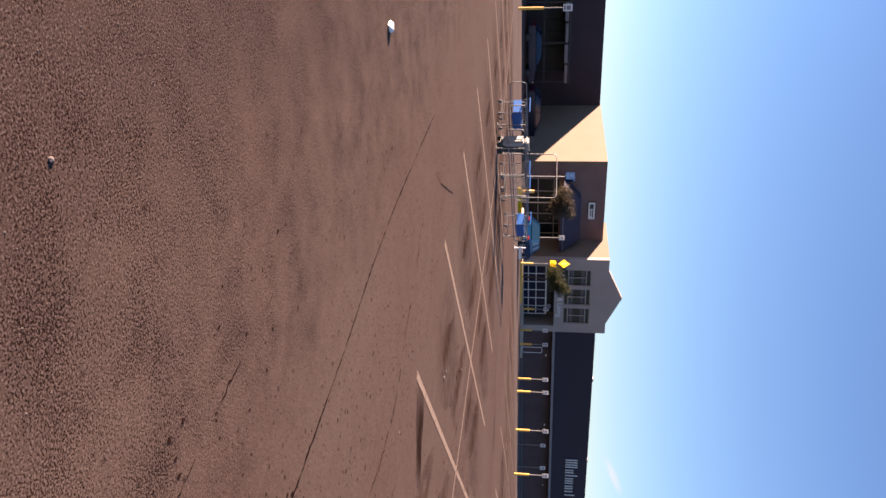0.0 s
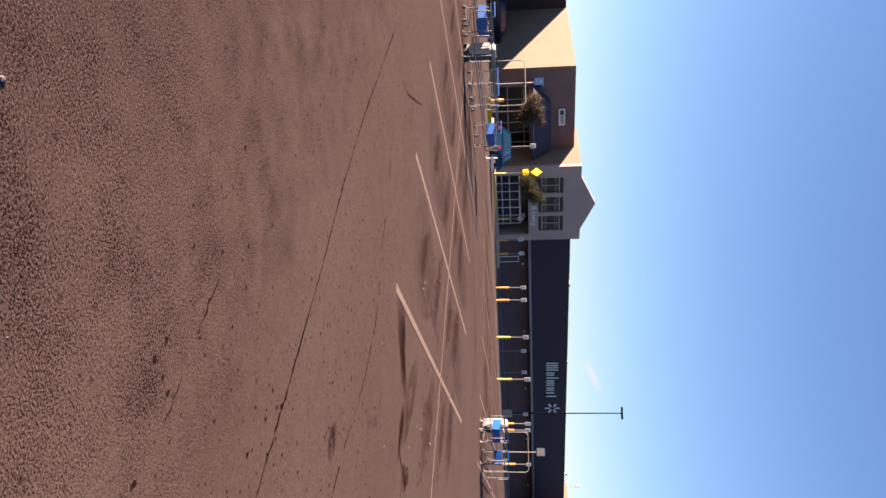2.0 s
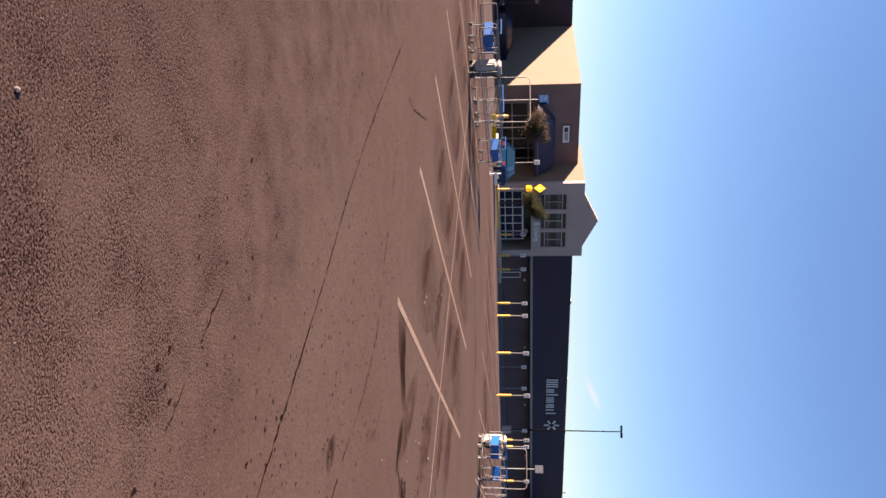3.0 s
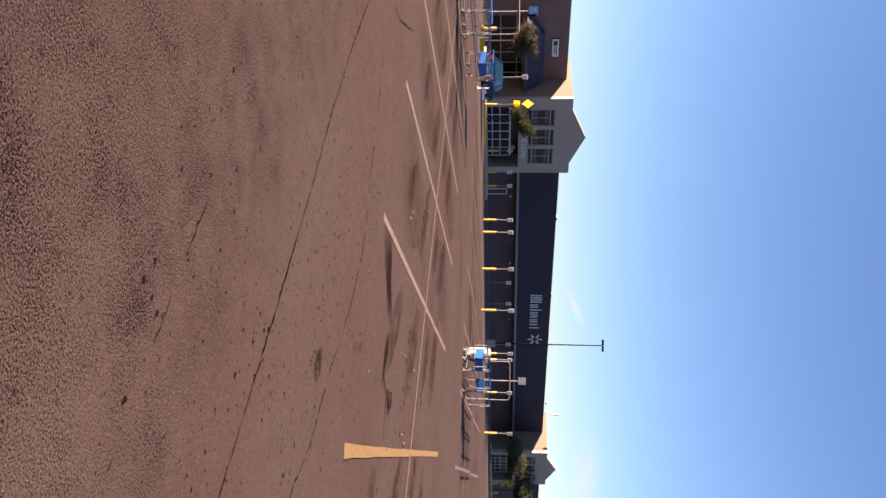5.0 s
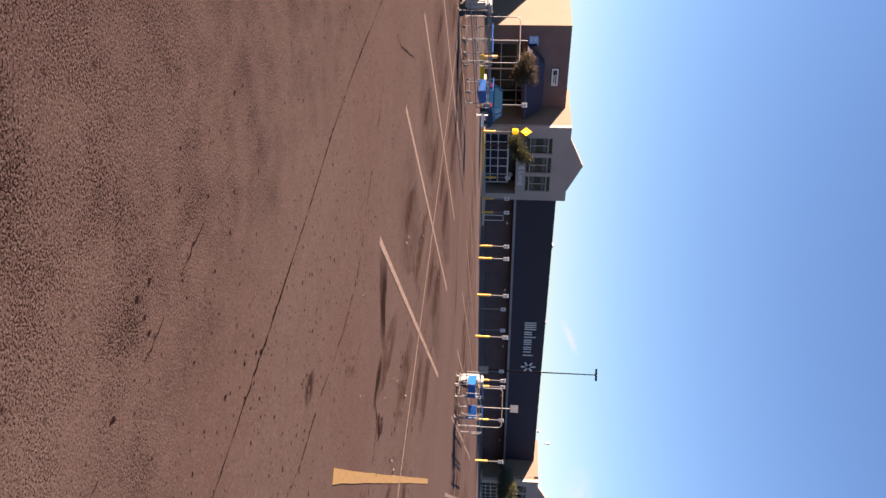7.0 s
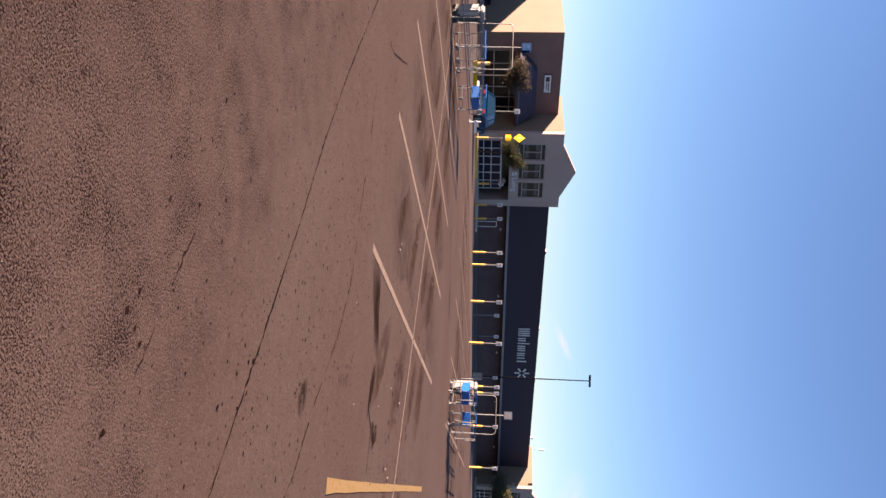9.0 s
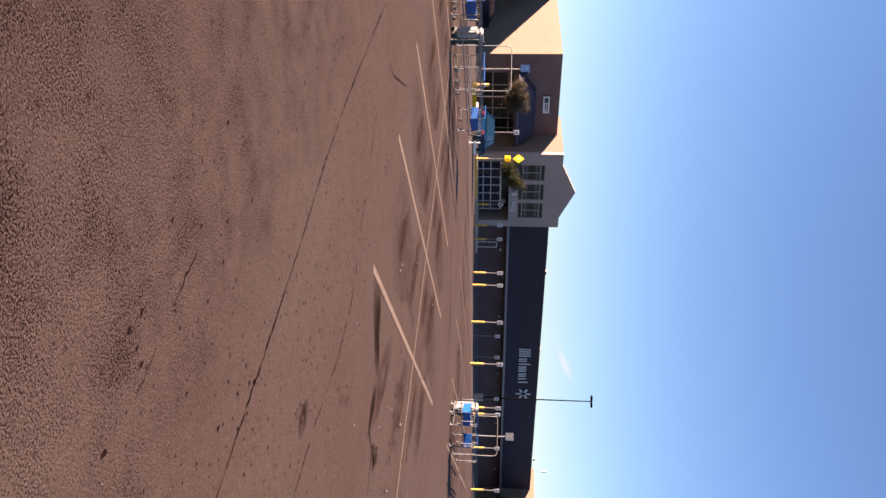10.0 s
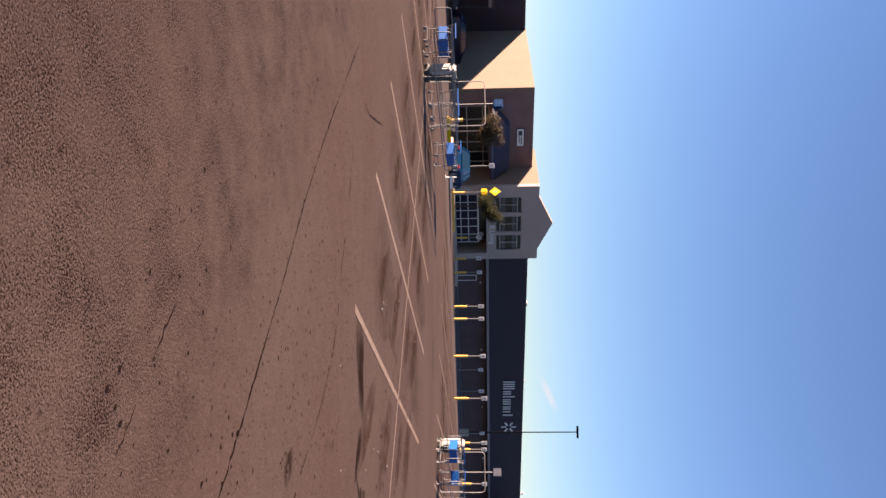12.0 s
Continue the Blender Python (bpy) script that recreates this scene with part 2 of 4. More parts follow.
def box(bm, x0, x1, y0, y1, z0, z1, bev=0.0, m=None):
    g = bmesh.ops.create_cube(bm, size=1)["verts"]
    for v in g:
        v.co = Vector(((x0 + x1) / 2 + v.co.x * (x1 - x0), (y0 + y1) / 2 + v.co.y * (y1 - y0), (z0 + z1) / 2 + v.co.z * (z1 - z0)))
    if bev:
        es = list({e for v in g for e in v.link_edges})
        g = list({v for f in bmesh.ops.bevel(bm, geom=es, offset=bev, segments=2, affect="EDGES")["faces"] for v in f.verts} | {v for v in g if v.is_valid})
    if m is not None:
        for v in g:
            v.co = m @ v.co
    return bm


def tube(bm, pts, r, n=8, r2=None, caps=True):
    """A round bar along points."""
    pts = [Vector(p) for p in pts]
    rings = []
    for i, p in enumerate(pts):
        d = (pts[min(i + 1, len(pts) - 1)] - pts[max(i - 1, 0)]).normalized()
        a = d.orthogonal().normalized() if abs(d.z) > 0.9 else d.cross(Vector((0, 0, 1))).normalized()
        b = d.cross(a)
        rr = r if r2 is None else r + (r2 - r) * i / (len(pts) - 1)
        rings.append([bm.verts.new(p + (a * math.cos(2 * math.pi * k / n) + b * math.sin(2 * math.pi * k / n)) * rr) for k in range(n)])
    for s, t in zip(rings, rings[1:]):
        best = min(range(n), key=lambda o: sum((s[k].co - t[(k + o) % n].co).length for k in range(n)))
        for k in range(n):
            bm.faces.new((s[k], s[(k + 1) % n], t[(k + 1 + best) % n], t[(k + best) % n]))
    if caps:
        bm.faces.new(rings[0][::-1])
        bm.faces.new(rings[-1])
    bmesh.ops.recalc_face_normals(bm, faces=bm.faces)
    return bm


def arc_corner(a, b, c, r=0.12, n=5):
    """Points that round the corner b between a and c."""
    a, b, c = Vector(a), Vector(b), Vector(c)
    p, q = b + (a - b).normalized() * r, b + (c - b).normalized() * r
    return [(p * (1 - t) ** 2 + b * 2 * t * (1 - t) + q * t * t) for t in [i / n for i in range(n + 1)]]


def prism(bm, outline, y0, y1):
    """An outline in x, z drawn out from y0 to y1."""
    a = [bm.verts.new((x, y0, z)) for x, z in outline]
    b = [bm.verts.new((x, y1, z)) for x, z in outline]
    bm.faces.new(a)
    bm.faces.new(b[::-1])
    for i in range(len(a)):
        j = (i + 1) % len(a)
        bm.faces.new((a[j], a[i], b[i], b[j]))
    bmesh.ops.recalc_face_normals(bm, faces=bm.faces)
    return bm


def pierced(bm, x0, x1, z0, z1, y0, y1, holes):
    """A wall in x, z with real openings (x0, x1, z0, z1)."""
    xs = sorted({x0, x1, *[h[0] for h in holes], *[h[1] for h in holes]})
    zs = sorted({z0, z1, *[h[2] for h in holes], *[h[3] for h in holes]})
    for xa, xb in zip(xs, xs[1:]):
        for za, zb in zip(zs, zs[1:]):
            cx, cz = (xa + xb) / 2, (za + zb) / 2
            if not any(h[0] < cx < h[1] and h[2] < cz < h[3] for h in holes):
                box(bm, xa, xb, y0, y1, za, zb)
    bmesh.ops.remove_doubles(bm, verts=bm.verts, dist=0.0005)
    return bm


def empty(name, at=(0, 0, 0), rz=0.0):
    ob = new(name)
    ob.matrix_world = pose(*at, 0, 0, rz)
    return ob


def BM():
    return bmesh.new()


def ground_z(y):
    return 0.0 if y < 24 else -0.0172 * (min(y, 56) - 24)


# ---- ground: one sheet that falls gently towards the store
bm = BM()
ys = [-600, -60, 0, 12, 22, 24, 26, 30, 34, 38, 42, 46, 50, 53, 56, 70, 200, 1500]
xs = [-900, -100, -40, -10, 0, 10, 20, 30, 40, 60, 80, 120, 300, 1500]
grid = [[bm.verts.new((x, y, ground_z(y))) for x in xs] for y in ys]
for r0, r1 in zip(grid, grid[1:]):
    for i in range(len(xs) - 1):
        bm.faces.new((r0[i], r0[i + 1], r1[i + 1], r1[i]))
ground = tagged(part("ground", bm, ASPHALT), "worn brownish asphalt car park with cracks and stains", "ground", kind="structure")
LOT = radians(30.3)
AX = Vector((math.cos(LOT), math.sin(LOT), 0))
AISLE = Vector((-0.085, 1.0, 0))


def decal(name, pts, material, label, cat, kind="structure", lift=0.006, parent=None):
    """A flat mark of an outline, laid on the ground."""
    b = BM()
    b.faces.new([b.verts.new((x, y, ground_z(y) + lift)) for x, y in pts])
    bmesh.ops.recalc_face_normals(b, faces=b.faces)
    for f in b.faces:
        if f.normal.z < 0:
            f.normal_flip()
    return tagged(part(name, b, material, parent), label, cat, kind=kind)


def stripe(a, b, w, material, label, name="parking_line", lift=0.004, flare=0.0):
    """A painted line with slightly uneven edges, cut into short lengths to follow the ground."""
    a, b = Vector((*a, 0)), Vector((*b, 0))
    d = (b - a).normalized()
    s = Vector((-d.y, d.x, 0))
    n = max(2, int((b - a).length / 0.5))
    bm = BM()
    rows = []
    for i in range(n + 1):
        p = a.lerp(b, i / n)
        e1, e2 = [w / 2 * random.uniform(0.9, 1.08) * (1 + flare * math.exp(-i / n * 9)) for _ in range(2)]
        rows.append([bm.verts.new((q.x, q.y, ground_z(q.y) + lift)) for q in (p - s * e1, p + s * e2)])
    for r, t in zip(rows, rows[1:]):
        bm.faces.new((r[0], t[0], t[1], r[1]))
    for f in bm.faces:
        f.normal_update()
        if f.normal.z < 0:
            f.normal_flip()
    return tagged(part(name, bm, material), label, "parking line", "parking lines", "structure")


# double bay of slanted stalls, its spine, and the yellow line
for i in range(0, 9):
    s = Vector((6.42, 7.56, 0)) + AISLE * 2.95 * i
    e = s + AX * 10.45
    stripe(s[:2], e[:2], 0.115, LINE, "faded pale parking line on asphalt")
stripe((11.75, 2.0), (11.75 - 0.085 * 34, 36.0), 0.10, LINE, "long faded pale line down the middle of the bays", lift=0.008)
stripe((6.70, 4.21), (15.85, 9.99), 0.115, YELLOW_LINE, "worn yellow parking line on asphalt", lift=0.004, flare=0.45)
for i in range(0, 9):
    s = Vector((21.95, 7.5, 0)) + AISLE * 2.80 * i
    stripe(s[:2], (s + AX * 9.6)[:2], 0.12, FADED, "faded pale parking line on asphalt")
for i in range(0, 11):
    s = Vector((31.0, 12.7, 0)) + AISLE * 2.80 * i
    stripe(s[:2], (s + AX * 9.6)[:2], 0.12, FADED, "faded pale parking line on asphalt")
stripe((26.9, 6.0), (26.9 - 0.085 * 26, 32.0), 0.10, FADED, "long faded pale line down the middle of the bays", lift=0.008)

# ---- the store
YM, YG, YL, BASE = 54.8, 51.8, 66.9, -0.55
store = empty("store_building", (40, YM, BASE))


def place(ob, parent):
    ob.parent = parent
    ob.matrix_parent_inverse = parent.matrix_world.inverted()
    return ob


def spart(name, bm, material, label="", parent=None):
    return place(part(name, bm, material, None, label), parent or store)


bpy.context.view_layer.update()
bm = BM()
box(bm, 39.0, 81.0, YM, YM + 0.4, 2.42, 5.88)
spart("upper_wall", bm, NAVY, "dark navy painted upper wall")
bm = BM()
box(bm, 39.0, 81.0, YM, YM + 0.4, BASE, 2.42)
spart("lower_wall", bm, TAUPE, "dark taupe lower wall")
spart("canopy", box(BM(), 39.0, 81.0, YM - 1.5, YM - 0.003, 2.16, 2.38, 0.02), FASCIA, "grey metal walkway canopy")
spart("roof", box(BM(), 39.0, 81.0, YM + 0.4, 110, 5.3, 5.5), ROOF)
spart("roof", box(BM(), 25.3, 39.0, YM + 0.4, 110, 5.3, 5.5), ROOF)
# brown block
bm = BM()
pierced(bm, 25.3, 31.9, BASE, 6.0, YM, YM + 0.4, [(26.4, 31.75, BASE + 0.3, 2.45)])
spart("block_front", bm, BROWN, "brown stucco front")
spart("block_side", box(BM(), 24.9, 25.297, YM, YL + 0.4, BASE, 6.0), TAN, "pale tan stucco side wall")
# far wall
spart("far_wall", box(BM(), -60, 24.8999, YL, YL + 0.4, BASE, 5.95), DARKWALL, "dark plum stucco wall")


def gable(x0, label):
    """A projecting grey entrance with a gabled parapet, three windows and a wide doorway."""
    w = 7.1
    g = BM()
    wins = [(x0 + 1.0, x0 + 2.5, 2.95, 5.05), (x0 + 2.82, x0 + 4.36, 2.95, 5.05), (x0 + 4.66, x0 + 6.2, 2.95, 5.05)]
    door = (x0 + 0.7, x0 + 6.5, BASE, 2.2)
    pierced(g, x0, x0 + w, BASE, 6.4, YG, YG + 0.35, wins + [door])
    prism(g, [(x0, 6.401), (x0 + w, 6.401), (x0 + w - 1.0, 6.402), (x0 + 3.57, 7.57), (x0 + 1.0, 6.402)], YG, YG + 0.35)
    spart("gable_front", g, GREY, label)
    for sx in (x0, x0 + w - 0.35):
        spart("gable_side", box(BM(), sx, sx + 0.35, YG + 0.352, YM + 3, BASE, 6.4), TAN if sx == x0 else GREY)
    spart("gable_roof", box(BM(), x0 + 0.35, x0 + w - 0.35, YG + 0.352, YM + 3, 5.9, 6.1), ROOF)
    for xa, xb, za, zb in wins:
        t = 0.05
        h = zb - za
        lights = [(xa + t, xb - t, za + t, za + 0.15 * h)]
        lights += [(xa + t + (xb - xa - 2 * t) * k / 2 + 0.03 * k, xb - t - (xb - xa - 2 * t) * (1 - k) / 2 - 0.03 * (1 - k), za + 0.19 * h, zb - 0.19 * h) for k in range(2)]
        lights += [(xa + t, xb - t, zb - 0.15 * h, zb - t)]
        fr = spart("window", pierced(BM(), xa + 0.002, xb - 0.002, za + 0.002, zb - 0.002, YG + 0.04, YG + 0.16, lights), WINFRAME, "window with a grey frame")
        for k in lights:
            place(part("pane", box(BM(), k[0], k[1], YG + 0.14, YG + 0.15, k[2], k[3]), PANE), fr)
        for k, z in ((0, za + 0.24 * h), (1, zb - 0.36 * h)):
            b = BM()
            for n in range(4):
                box(b, xa + 0.12, xb - 0.12, YG + 0.125, YG + 0.138, z + n * 0.07, z + n * 0.07 + 0.045)
            place(part("blind", b, BLIND), fr)
    xa, xb = door[0], door[1]
    # added black sheet; its colour stands in for the dark porch interior
    spart("porch_dark_back", box(BM(), xa - 0.2, xb + 0.2, YG + 2.2, YG + 2.3, BASE, 2.5), BLACK)
    spart("porch_ceiling", box(BM(), x0 + 0.352, x0 + w - 0.352, YG + 0.352, YG + 2.2, 2.3, 2.4), TAUPE)
    ya = YG + 0.9
    cols = [xa + 0.5 + 0.79 * k for k in range(7)]
    rows = [-0.37, 0.10, 0.72, 1.50]
    lights = [(ca + 0.03, cb - 0.03, ra + 0.03, rb - 0.03) for ca, cb in zip(cols, cols[1:]) for ra, rb in zip(rows, rows[1:])]
    ent = spart("entrance_frame", pierced(BM(), cols[0] - 0.05, cols[-1] + 0.05, -0.40, 1.58, ya, ya + 0.08, lights), WHITE, "white gridded entrance frame with glass")
    for k in lights:
        place(part("pane", box(BM(), k[0], k[1], ya + 0.03, ya + 0.05, k[2], k[3]), DOORGLASS), ent)
    bpy.context.view_layer.update()


gable(31.9, "grey stucco entrance front with a gabled parapet")
gable(81.0, "grey stucco entrance front with a gabled parapet")
spart("upper_wall", box(BM(), 88.1, 160, YM, YM + 0.4, 2.42, 5.88), NAVY)
spart("lower_wall", box(BM(), 88.1, 160, YM, YM + 0.4, BASE, 2.42), TAUPE)
tagged(store, "long low superstore with dark walls and grey gabled entrances", "store")

# ---- store: awning, shop window, lettering, roof gear
b = BM()
lo = [(26.1, 52.9, 2.75), (31.86, 52.9, 2.75), (31.86, YM - 0.003, 2.75), (26.1, YM - 0.003, 2.75)]
hi = [(27.7, 53.9, 4.1), (31.3, 53.9, 4.1), (31.3, YM - 0.003, 4.1), (27.7, YM - 0.003, 4.1)]
vl, vh = [b.verts.new(p) for p in lo], [b.verts.new(p) for p in hi]
b.faces.new(vl[::-1])
b.faces.new(vh)
for i in range(4):
    b.faces.new((vl[i], vl[(i + 1) % 4], vh[(i + 1) % 4], vh[i]))
bmesh.ops.recalc_face_normals(b, faces=b.faces)
awn = spart("awning", b, AWNING, "dark blue hipped cloth awning")
place(part("valance", box(BM(), 26.1, 31.86, 52.86, 52.9, 2.50, 2.76), AWNING), awn)
place(part("trim_bar", box(BM(), 28.5, 31.86, 52.83, 52.857, 2.70, 2.76), FASCIA), awn)
cols, rows = (26.4, 27.5, 28.5, 29.5, 30.4, 31.3, 31.75), (BASE + 0.3, 0.75, 2.0, 2.45)
lights = [(ca + 0.035, cb - 0.035, ra + 0.035, rb - 0.035) for ca, cb in zip(cols, cols[1:]) for ra, rb in zip(rows, rows[1:])]
shop = spart("shop_window", pierced(BM(), 26.403, 31.747, BASE + 0.303, 2.447, YM + 0.03, YM + 0.13, lights), WINFRAME, "shop window with pale mullions")
for k in lights:
    place(part("pane", box(BM(), k[0], k[1], YM + 0.08, YM + 0.095, k[2], k[3]), PANE), shop)
# added black sheet behind the panes, coloured as the unlit shop interior
spart("shop_dark_back", box(BM(), 26.5, 31.8, YM + 2.5, YM + 2.6, BASE, 5.2), BLACK)
b = spart("name_board", box(BM(), 28.35, 29.95, YM - 0.08, YM - 0.003, 4.66, 5.30, 0.02), BLACK, "white sign board with a black border")
place(part("board_face", box(BM(), 28.41, 29.89, YM - 0.095, YM - 0.081, 4.72, 5.24), SIGNWHITE), b)
for x0, x1, z0, z1 in ((28.55, 28.95, 4.83, 5.13), (29.02, 29.75, 5.02, 5.10), (29.02, 29.6, 4.88, 4.95)):
    place(part("bar", box(BM(), x0, x1, YM - 0.11, YM - 0.096, z0, z1), BLACK), b)

# brand name as plain white blocks and a burst of six petals
x = 56.75
for bars, h, gap in ((4, 1.20, 0.22), (2, 0.84, 0.20), (1, 1.24, 0.22), (3, 0.84, 0.22), (2, 0.84, 0.20), (1, 0.84, 0.30), (1, 1.05, 0.0)):
    for k in range(bars):
        spart("letter_bar", box(BM(), x, x + 0.15, YM - 0.10, YM - 0.003, 3.78, 3.78 + h, 0.03), SIGNWHITE, "white upright bar of the store sign")
        x += 0.32
    x += gap - 0.10
for k in range(6):
    a = math.pi / 3 * k + math.pi / 6
    b = BM()
    m = pose(63.62, YM - 0.05, 4.42) @ Matrix.Rotation(a, 4, "Y")
    box(b, 0.24, 0.80, -0.045, 0.045, -0.10, 0.10, 0.04, m)
    spart("petal", b, SIGNWHITE, "white petal of a burst sign")


def glyphs(text, size):
    cu = bpy.data.curves.new("lettering", "FONT")
    cu.body, cu.size, cu.extrude = text, size, 0.02
    o = bpy.data.objects.new("lettering", cu)
    me = bpy.data.meshes.new_from_object(o)
    bpy.data.objects.remove(o)
    return me


def words(text, size, at, material, parent):
    """Raised letters, one part each; at is the lower end of the last one."""
    wide = [max((v.co.x for v in glyphs(text[:k + 1], size).vertices), default=0.0) for k in range(len(text))]
    for k, ch in enumerate(text):
        if ch == " ":
            continue
        me = glyphs(ch, size)
        me.materials.append(material)
        ob = new("letter", me)
        shift = wide[k] - max(v.co.x for v in me.vertices) - wide[-1]
        ob.matrix_world = pose(at[0] + shift, at[1], at[2], 90, 0, 0)
        bpy.context.view_layer.update()
        place(ob, parent)


words("& Living", 0.60, (37.45, YG - 0.025, 2.46), SIGNWHITE, store)
words("& Living", 0.60, (86.55, YG - 0.025, 2.46), SIGNWHITE, store)
for x, w, h in ((44.0, 0.5, 0.12), (47.5, 0.35, 0.2), (52.5, 0.6, 0.1), (58.0, 0.3, 0.16), (66.0, 0.5, 0.15), (72.5, 0.4, 0.12)):
    b = BM()
    box(b, x, x + w, YM + 1.2, YM + 1.7, 5.5, 5.86 + h, 0.03)
    tube(b, [(x + w / 2, YM + 1.45, 5.84 + h), (x + w / 2, YM + 1.45, 5.93 + h)], 0.04)
    spart("roof_vent", b, FASCIA, "small grey roof vent")
b = BM()
tube(b, [(75.3, YM + 0.2, 5.86), (75.3, YM + 0.2, 6.45)], 0.03, 6)
box(b, 75.1, 75.5, YM + 0.1, YM + 0.3, 6.0, 6.2, 0.03)
spart("roof_mast", b, WHITE, "short pale mast on the parapet")
b = BM()
tube(b, [(77.59, YM + 0.2, 5.86), (77.59, YM + 0.2, 7.35)], 0.012, 6)
box(b, 77.50, 77.68, YM + 0.1, YM + 0.3, 7.07, 7.63, 0.02)
spart("roof_aerial", b, FASCIA, "slim aerial on the parapet")
# wall lamp boxes and a meter by the canopy
for x in (43.8, 52.2, 60.4, 68.6, 77.0):
    spart("wall_lamp", box(BM(), x, x + 0.2, YM - 0.12, YM - 0.003, 1.58, 1.72, 0.02), WHITE, "small grey wall lamp")

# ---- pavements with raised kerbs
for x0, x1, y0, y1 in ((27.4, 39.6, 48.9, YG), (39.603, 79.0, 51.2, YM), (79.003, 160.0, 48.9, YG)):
    # the middle strip, under the canopy, gets the shade-darkened concrete
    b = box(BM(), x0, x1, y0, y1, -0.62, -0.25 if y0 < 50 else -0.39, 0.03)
    tagged(part("pavement", b, CONCRETE if y0 < 50 else SHADECONCRETE), "raised pale concrete pavement along the store front", "pavement", kind="structure")
for x0, x1 in ((30.4, 34.2), (81.5, 92.0)):
    tagged(part("kerb_paint", box(BM(), x0, x1, 48.87, 49.15, -0.60, -0.242, 0.02), YELLOW), "yellow painted kerb edge by the entrance", "kerb", kind="structure")
b = box(BM(), 21.7, 23.8, 43.6, 43.78, -0.45, -0.10, 0.05)
tagged(part("kerb_stop", b, SIGNYELLOW), "yellow painted kerb of a traffic island", "kerb", kind="structure")


b = BM()
lane_rows = [[b.verts.new((x, y, ground_z(y) + 0.007)) for x in (-60, 20, 60, 170)] for y in (35.5, 38, 42, 46, 50, 53, 54.7)]
for r0, r1 in zip(lane_rows, lane_rows[1:]):
    for i in range(3):
        b.faces.new((r0[i], r0[i + 1], r1[i + 1], r1[i]))
tagged(part("road", b, LANE), "bleached asphalt drive lane along the store front", "road", kind="structure")


# ---- sign posts in yellow sleeves
def sign_post(x, y, h=2.15, sleeve=0.9, sleeved=True, panel=(0.27, 0.38), turn=-40.0):
    z = ground_z(y) if y < 48.9 or x > 39.6 and y < 51.2 else -0.25
    root = empty("sign_post", (x, y, z), turn)
    if sleeved:
        b = BM()
        tube(b, [(0, 0, -0.05), (0, 0, sleeve), (0, 0, sleeve + 0.05)], 0.085, 12)
        part("bollard_sleeve", b, YELLOW, root, "yellow bollard sleeve")
    b = BM()
    tube(b, [(0, 0, (sleeve + 0.03) if sleeved else -0.05), (0, 0, h)], 0.035, 8)
    part("pole", b, STEEL, root)
    pw, ph = panel
    p = part("sign_panel", box(BM(), -pw / 2, pw / 2, -0.055, -0.037, h - ph, h + 0.02, 0.008), SIGNWHITE, root, "small white sign panel")
    part("symbol", box(BM(), -pw * 0.28, pw * 0.28, -0.060, -0.0555, h - ph * 0.62, h - ph * 0.16), SYMBOL, p, "faded blue square symbol")
    part("bar", box(BM(), -pw * 0.32, pw * 0.32, -0.060, -0.0555, h - ph * 0.88, h - ph * 0.76), BLACK, p)
    return tagged(root, "parking sign on a steel pole in a yellow sleeve" if sleeved else "grey steel sign post with a small panel", "sign post", "parking sign posts")


for x, y in ((36.53, 48.6), (36.91, 47.31), (36.36, 42.59), (36.38, 41.25), (36.92, 38.03), (37.8, 34.98), (44.68, 36.98), (46.52, 37.89), (50.46, 37.72), (51.48, 34.56)):
    sign_post(x, y)
sign_post(35.49, 50.0, 2.0, 0.85)
sign_post(10.95, 45.19, 3.05, 1.4, panel=(0.4, 0.5), turn=-14)
for x, y in ((44.67, 44.43), (46.58, 43.89), (50.34, 42.68)):
    sign_post(x, y, 2.1, sleeved=False)
sign_post(27.2, 47.0, 3.12, 1.0, sleeved=False, panel=(0.34, 0.36))

# round stop paddle by the doors
root = empty("stop_sign", (34.9, 49.6, -0.25), -30)
b = BM()
tube(b, [(0, 0, -0.03), (0, 0, 2.0)], 0.03)
part("pole", b, STEEL, root)
b = BM()
tube(b, [(0, -0.05, 2.0), (0, -0.03, 2.0)], 0.20, 8)
part("plate", b, FASCIA, root, "pale back of an octagonal plate")
tagged(root, "octagonal plate on a steel pole near the entrance", "sign")


root = empty("barrier_frame", (37.2, 47.0, ground_z(47.0)), -35)
b = BM()
tube(b, [(-0.2, 0, 0.22), *arc_corner((-0.2, 0, 0.2), (-0.2, 0, 1.72), (0.2, 0, 1.72), 0.05), *arc_corner((-0.2, 0, 1.72), (0.2, 0, 1.72), (0.2, 0, 0.2), 0.05), (0.2, 0, 0.22), (-0.2, 0, 0.22)], 0.022, 8)
part("tube", b, SIGNWHITE, root)
for sx in (-0.2, 0.2):
    b = BM()
    tube(b, [(sx, 0, -0.02), (sx, 0, 0.24)], 0.02, 8)
    part("foot", b, STEEL, root)
tagged(root, "white tubular frame standing beside a sign post", "barrier")


root = empty("low_barrier", (21.83, 36.54, ground_z(36.54)), -28)
b = BM()
tube(b, [(0, 0, -0.02), (0, 0, 0.62)], 0.04, 10)
tube(b, [(0, 0, 0.0), (0, 0, 0.02)], 0.14, 12)
part("post", b, SIGNWHITE, root)
part("board", box(BM(), -0.08, 0.62, -0.05, -0.02, 0.24, 0.40, 0.01), SIGNWHITE, root, "white crossboard")
tagged(root, "low white post with a crossboard near the parked car", "barrier")


